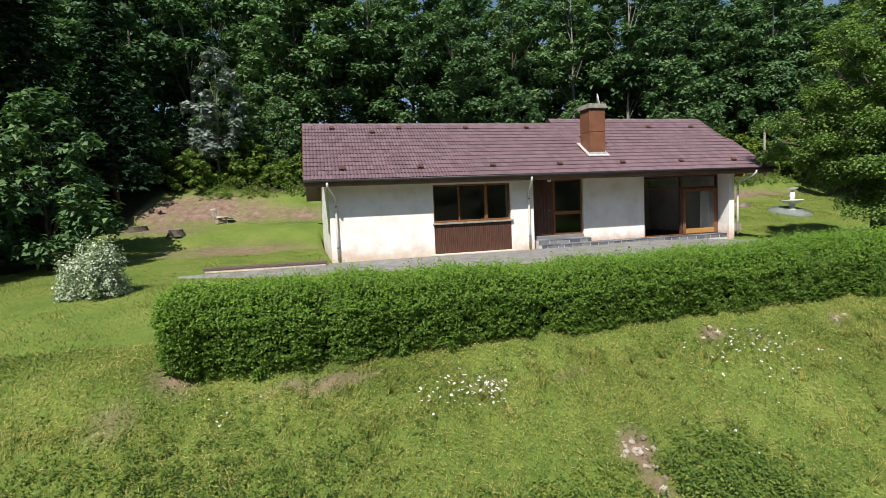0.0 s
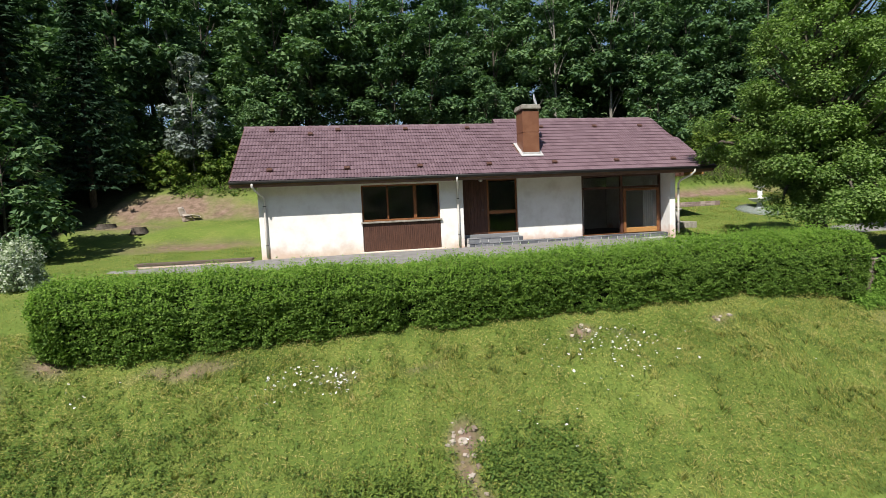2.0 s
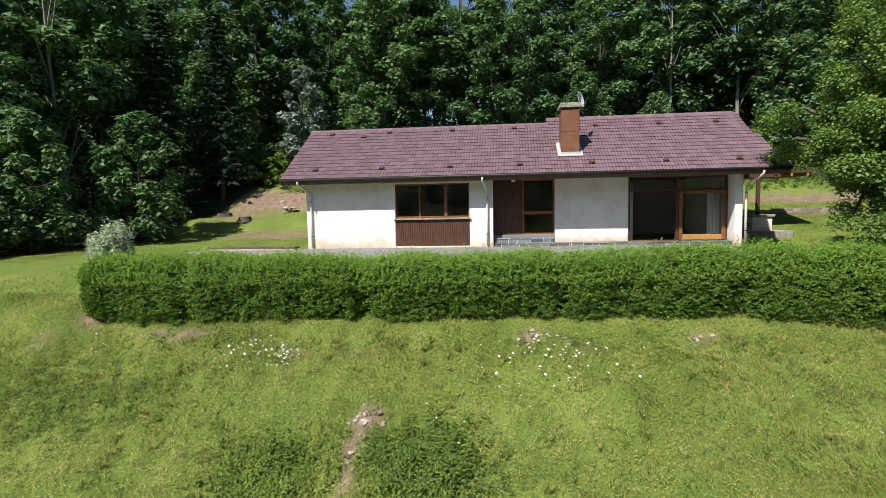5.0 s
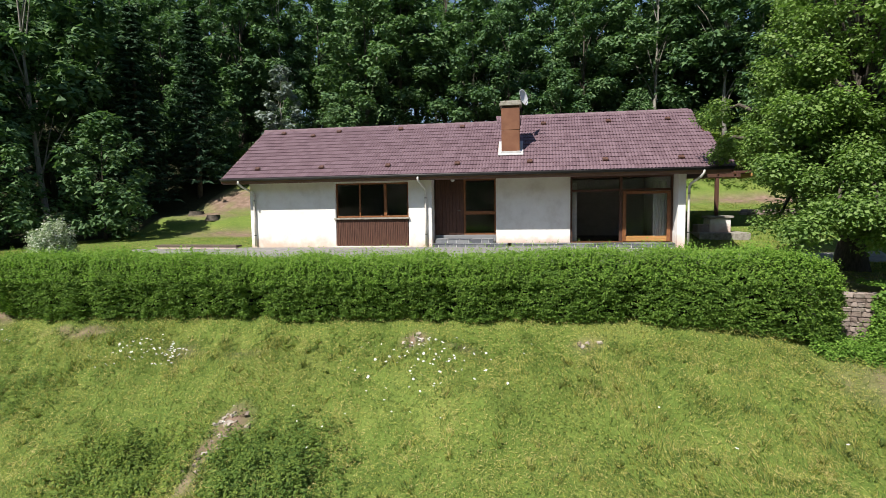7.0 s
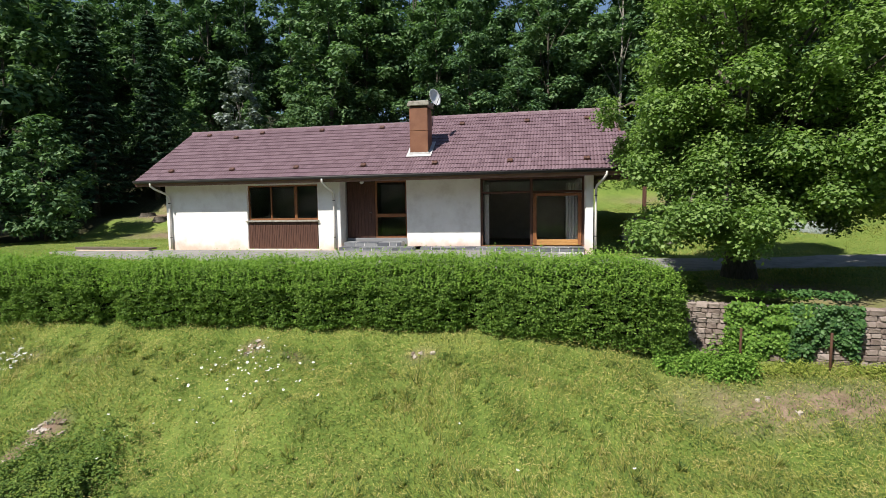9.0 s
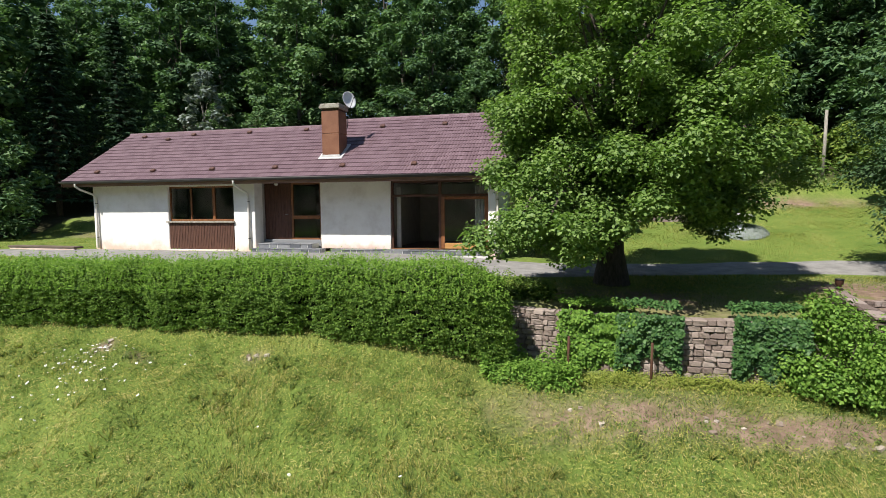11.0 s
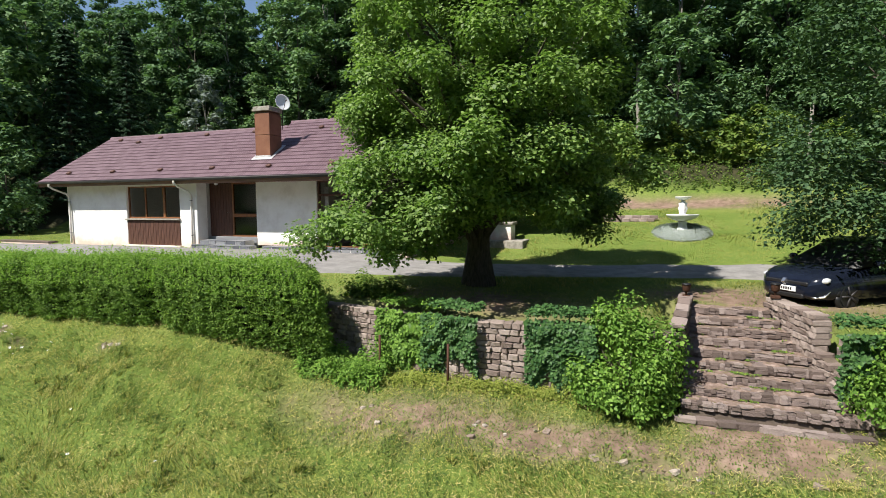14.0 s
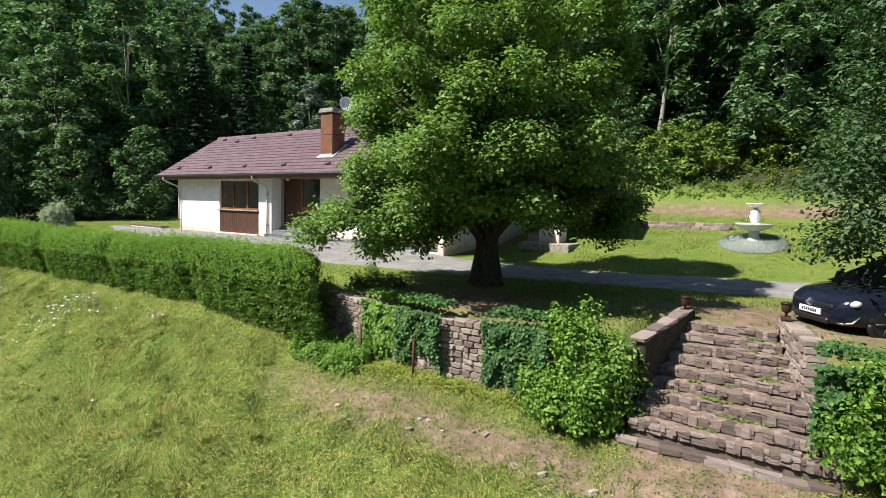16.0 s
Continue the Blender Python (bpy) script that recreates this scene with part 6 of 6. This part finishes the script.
path_lamp(25.3, 13.3, -0.33, "small rusty lamp on the dark stair wall")
path_lamp(26.95, 13.25, -0.24, "small rusty lamp on the mossy stair wall")
for x, y in ((20.84, 10.4), (19.25, 10.62)):
    t = tagged(empty("fence_post", x, y, gz(x, y)), "rusty iron fence post before the stone wall", "post", "fence posts")
    tubes("shaft", RUST, t, [([(0, 0, -0.2), (0.01, 0, 0.85)], 0.026)], 8)
    tubes("wire_hook", RUST, t, [([(0.0, 0, 0.7), (0.04, -0.03, 0.72), (0.05, -0.03, 0.68)], 0.006)], 6)
t = tagged(empty("wooden_pole", 32.0, 30.2, gz(32, 30.2)), "grey weathered wooden pole on the bank", "pole")
tubes("shaft", PALEBARK, t, [([(0, 0, -0.3), (0.03, 0, 3.4)], [0.09, 0.07])], 10)


# ---- car ----
def car():
    c = tagged(empty("car", 0, 0, 0), "dark blue hatchback car parked under the tree", "car")
    c.matrix_basis = pose(29.0, 15.3, gz(28.6, 15.0) - 0.1, 0, 0, 215)
    # body shell, nose at +x
    st = [(-2.02, 0.34, 0.72, 0.66), (-1.98, 0.24, 0.92, 0.76), (-1.6, 0.2, 0.96, 0.845), (-0.8, 0.18, 0.95, 0.865), (0.2, 0.18, 0.95, 0.865), (0.9, 0.18, 0.93, 0.86), (1.35, 0.19, 0.87, 0.845), (1.7, 0.2, 0.79, 0.79), (1.9, 0.22, 0.70, 0.68), (2.0, 0.26, 0.6, 0.54), (2.03, 0.34, 0.5, 0.4)]
    prof = [(0.0, 0.0), (0.82, 0.0), (0.97, 0.12), (1.0, 0.4), (0.985, 0.7), (0.93, 0.88), (0.8, 0.97), (0.45, 1.0), (0.0, 1.01)]
    ring = prof + [(-u, v) for u, v in prof[-2:0:-1]]
    m = len(ring)
    v = [(x, u * w, zb + q * (zt - zb)) for x, zb, zt, w in st for u, q in ring]
    f = [[i * m + j, i * m + (j + 1) % m, (i + 1) * m + (j + 1) % m, (i + 1) * m + j] for i in range(len(st) - 1) for j in range(m)] + [list(range(m))[::-1], list(range((len(st) - 1) * m, len(st) * m))]
    body = child("body", mesh_from("body", v, f, CARPAINT, smooth=True), c)
    gh = [(-1.85, 0.93, 0.95, 0.6), (-1.55, 0.93, 1.32, 0.62), (-0.9, 0.93, 1.44, 0.62), (-0.1, 0.93, 1.45, 0.62), (0.35, 0.92, 1.36, 0.62), (0.75, 0.9, 1.14, 0.66), (1.12, 0.88, 0.9, 0.68)]
    gp = [(0, 0), (1.22, 0), (1.12, 0.45), (1.0, 0.85), (0.8, 0.98), (0.0, 1.02)]
    gr = gp + [(-u, q) for u, q in gp[-2:0:-1]]
    m = len(gr)
    v = [(x, u * w, zb + q * (zt - zb)) for x, zb, zt, w in gh for u, q in gr]
    f = [[i * m + j, i * m + (j + 1) % m, (i + 1) * m + (j + 1) % m, (i + 1) * m + j] for i in range(len(gh) - 1) for j in range(m)] + [list(range(m))[::-1], list(range((len(gh) - 1) * m, len(gh) * m))]
    child("cabin_glass", mesh_from("cabin_glass", v, f, BLACKTRIM, smooth=True), c, "dark tinted windows")
    roof_p = [(x, u * w * 0.98, zt + 0.012 * (1 - abs(u))) for x, w, zt in ((-1.6, 0.62, 1.31), (-0.9, 0.64, 1.45), (-0.1, 0.64, 1.46), (0.36, 0.62, 1.37)) for u in (-1, -0.5, 0, 0.5, 1)]
    roof_q = roof_p + [(x, y, z - 0.03) for x, y, z in roof_p]
    f = [[i * 5 + j, i * 5 + j + 1, (i + 1) * 5 + j + 1, (i + 1) * 5 + j] for i in range(3) for j in range(4)]
    f += [[20 + k for k in q[::-1]] for q in f]
    child("roof", mesh_from("roof", roof_q, f, CARPAINT, smooth=True), c)
    bm = bmesh.new()
    box(bm, 1.86, 2.035, -0.5, 0.5, 0.5, 0.585, 0.02)
    part("grille", bm, BLACKTRIM, c)
    bm = bmesh.new()
    box(bm, 1.9, 2.05, -0.42, 0.42, 0.22, 0.33, 0.03)
    part("lower_intake", bm, BLACKTRIM, c)
    bm = bmesh.new()
    bmesh.ops.create_cube(bm, size=1, matrix=pose(2.05, 0, 0.56, 0, 45, 0) @ Matrix.Diagonal((0.1, 0.075, 0.1, 1)) @ Matrix.Diagonal((1, 1, 1, 1)))
    part("emblem", bm, CHROME, c, "plain bright diamond shape")
    plate = boxed("number_plate", PLATEWHITE, c, 2.03, 2.06, -0.26, 0.26, 0.36, 0.47, 0.004)
    for k in range(7):
        boxed("bar", BLACKTRIM, plate, 2.058, 2.063, -0.19 + k * 0.055, -0.155 + k * 0.055, 0.385, 0.445)
    for s in (-1, 1):
        bm = bmesh.new()
        bmesh.ops.create_uvsphere(bm, u_segments=16, v_segments=8, radius=1.0, matrix=pose(1.68, s * 0.55, 0.63, 0, 18, s * -32) @ Matrix.Diagonal((0.13, 0.27, 0.085, 1)))
        lamp = part("headlight", bm, LAMPGLASS, c, "", True)
        bm = bmesh.new()
        bmesh.ops.create_uvsphere(bm, u_segments=12, v_segments=6, radius=1.0, matrix=pose(1.78, s * 0.5, 0.635, 0, 18, s * -32) @ Matrix.Diagonal((0.06, 0.06, 0.055, 1)))
        part("lens", bm, BLACKTRIM, lamp, "", True)
        run = [(1.98, s * 0.45, 0.3), (1.93, s * 0.6, 0.27), (1.82, s * 0.72, 0.3), (1.74, s * 0.78, 0.42)]
        tubes("bumper_blade", CHROME, c, [(run, [0.012, 0.02, 0.02, 0.01])], 8)
        bm = bmesh.new()
        bmesh.ops.create_uvsphere(bm, u_segments=12, v_segments=8, radius=1.0, matrix=pose(0.72, s * 0.96, 0.98) @ Matrix.Diagonal((0.07, 0.11, 0.075, 1)))
        part("mirror", bm, CARPAINT, c, "", True)
        for wx in (1.28, -1.3):
            w = child("wheel", mesh_from("wheel", *tube_data([(wx, s * 0.6, 0.31), (wx, s * 0.83, 0.31)], 0.24, 20), BLACKTRIM), c)
            a = np.linspace(0, 2 * math.pi, 25)
            ring_p = [(wx + 0.265 * math.cos(t), s * 0.76, 0.31 + 0.265 * math.sin(t)) for t in a]
            tubes("tyre", BLACKTRIM, w, [(ring_p, 0.06)], 10)
            spokes = [([(wx, s * 0.84, 0.31), (wx + 0.22 * math.cos(t), s * 0.835, 0.31 + 0.22 * math.sin(t))], 0.022) for t in np.arange(5) * 1.2566]
            tubes("rim", ZINC, w, spokes, 6)


car()


# ---- roof tiles ----
def tile_shape(w, length):
    """One interlocking tile with two rolls, lying along +y, its lower edge at y = 0."""
    xs = np.array([0, 0.1, 0.25, 0.4, 0.5, 0.6, 0.75, 0.9, 1.0]) * w
    zs = 0.026 * np.array([0.1, 0.75, 1.0, 0.6, 0.0, 0.6, 1.0, 0.7, 0.1])
    n = len(xs)
    v = [(x, 0, z + 0.03) for x, z in zip(xs, zs)] + [(x, length, z + 0.004) for x, z in zip(xs, zs)] + [(x, 0, z * 0.3 - 0.002) for x, z in zip(xs, zs)]
    f = [[i, i + 1, n + i + 1, n + i] for i in range(n - 1)] + [[2 * n + i, 2 * n + i + 1, i + 1, i] for i in range(n - 1)]
    return np.array(v), f


def roof_tiles():
    r = np.random.default_rng(171)
    w, gauge = 0.235, 0.297
    tv, tf = tile_shape(w, gauge + 0.05)
    me = mesh_from("tile", tv, tf, TILE, smooth=False)
    inv = pose(-8.5, -20, 0)
    spare = []
    rest = []
    count = 0
    cosp, sinp = math.cos(PITCH), math.sin(PITCH)
    for row in range(17):
        s = row * gauge - 0.04
        y = EAVE_Y + s * cosp
        xa, xb = west_x(y), east_x(y)
        if y > RIDGE_E - 0.1:
            break
        if y > RIDGE_W - 0.12:
            xa = BREAK - 0.02
        k = 0
        x = xa
        while x < xb - 0.05:
            at = Matrix.Translation((x, y, EAVE_Z + s * sinp + 0.004)) @ Euler((PITCH, 0, 0)).to_matrix().to_4x4() @ pose(0, 0, r.uniform(0, 0.006), r.uniform(-0.5, 0.5), r.uniform(-0.5, 0.5), r.uniform(-0.4, 0.4))
            inside = 9.9 < x < 10.85 and 17.85 < y < 18.55
            if not inside:
                if row < 5 and count < 300:
                    ob = new("tile", me)
                    ob.parent = roof
                    ob.matrix_basis = at
                    count += 1
                else:
                    m = np.array(at)
                    rest.append((tv @ m[:3, :3].T + m[:3, 3], tf))
            x += w
    v, f = merge(rest)
    ob = child("upper_tiles", mesh_from("upper_tiles", v, f, TILES), roof)
    tagged(ob, "brown tiles of the upper roof", kind="stuff")
    # ridge
    for x0, x1, y in ((west_x(RIDGE_W) - 0.03, BREAK, RIDGE_W), (BREAK - 0.05, east_x(RIDGE_E) + 0.03, RIDGE_E)):
        x = x0
        while x < x1 - 0.1:
            z = roof_z(y) + 0.0
            L = min(0.42, x1 - x)
            a = np.linspace(-0.25, math.pi + 0.25, 8)
            vv = [(xx, y + 0.12 * k2 * math.cos(t), z - 0.03 + 0.1 * k2 * math.sin(t)) for xx, k2 in ((x, 1.05), (x + L + 0.03, 0.94)) for t in a]
            vv += [(p[0], y + (p[1] - y) * 0.85, z - 0.03 + (p[2] - z + 0.03) * 0.85) for p in vv]
            ff = [[i, i + 1, 9 + i, 8 + i] for i in range(7)] + [[16 + i, 24 + i, 25 + i, 17 + i] for i in range(7)] + [[i, 16 + i, 17 + i, i + 1] for i in range(7)]
            child("ridge_tile", mesh_from("ridge_tile", vv, ff, TILE, smooth=True), roof)
            x += L
    # small vent tiles
    for x, y in [(xx, 17.35) for xx in (0.5, 3.2, 5.9, 8.6, 11.3, 14.0, 16.6)] + [(xx, 20.05) for xx in (0.4, 3.0, 5.8, 8.5, 11.9, 14.5, 16.8)] + [(1.9, 19.75)]:
        bm = box(bmesh.new(), -0.1, 0.1, -0.08, 0.08, 0.03, 0.125, 0.02)
        ob = part("vent_tile", bm, DARKWOOD, roof)
        ob.matrix_basis = Matrix.Translation((x, y, roof_z(y))) @ Euler((PITCH, 0, 0)).to_matrix().to_4x4()


roof_tiles()
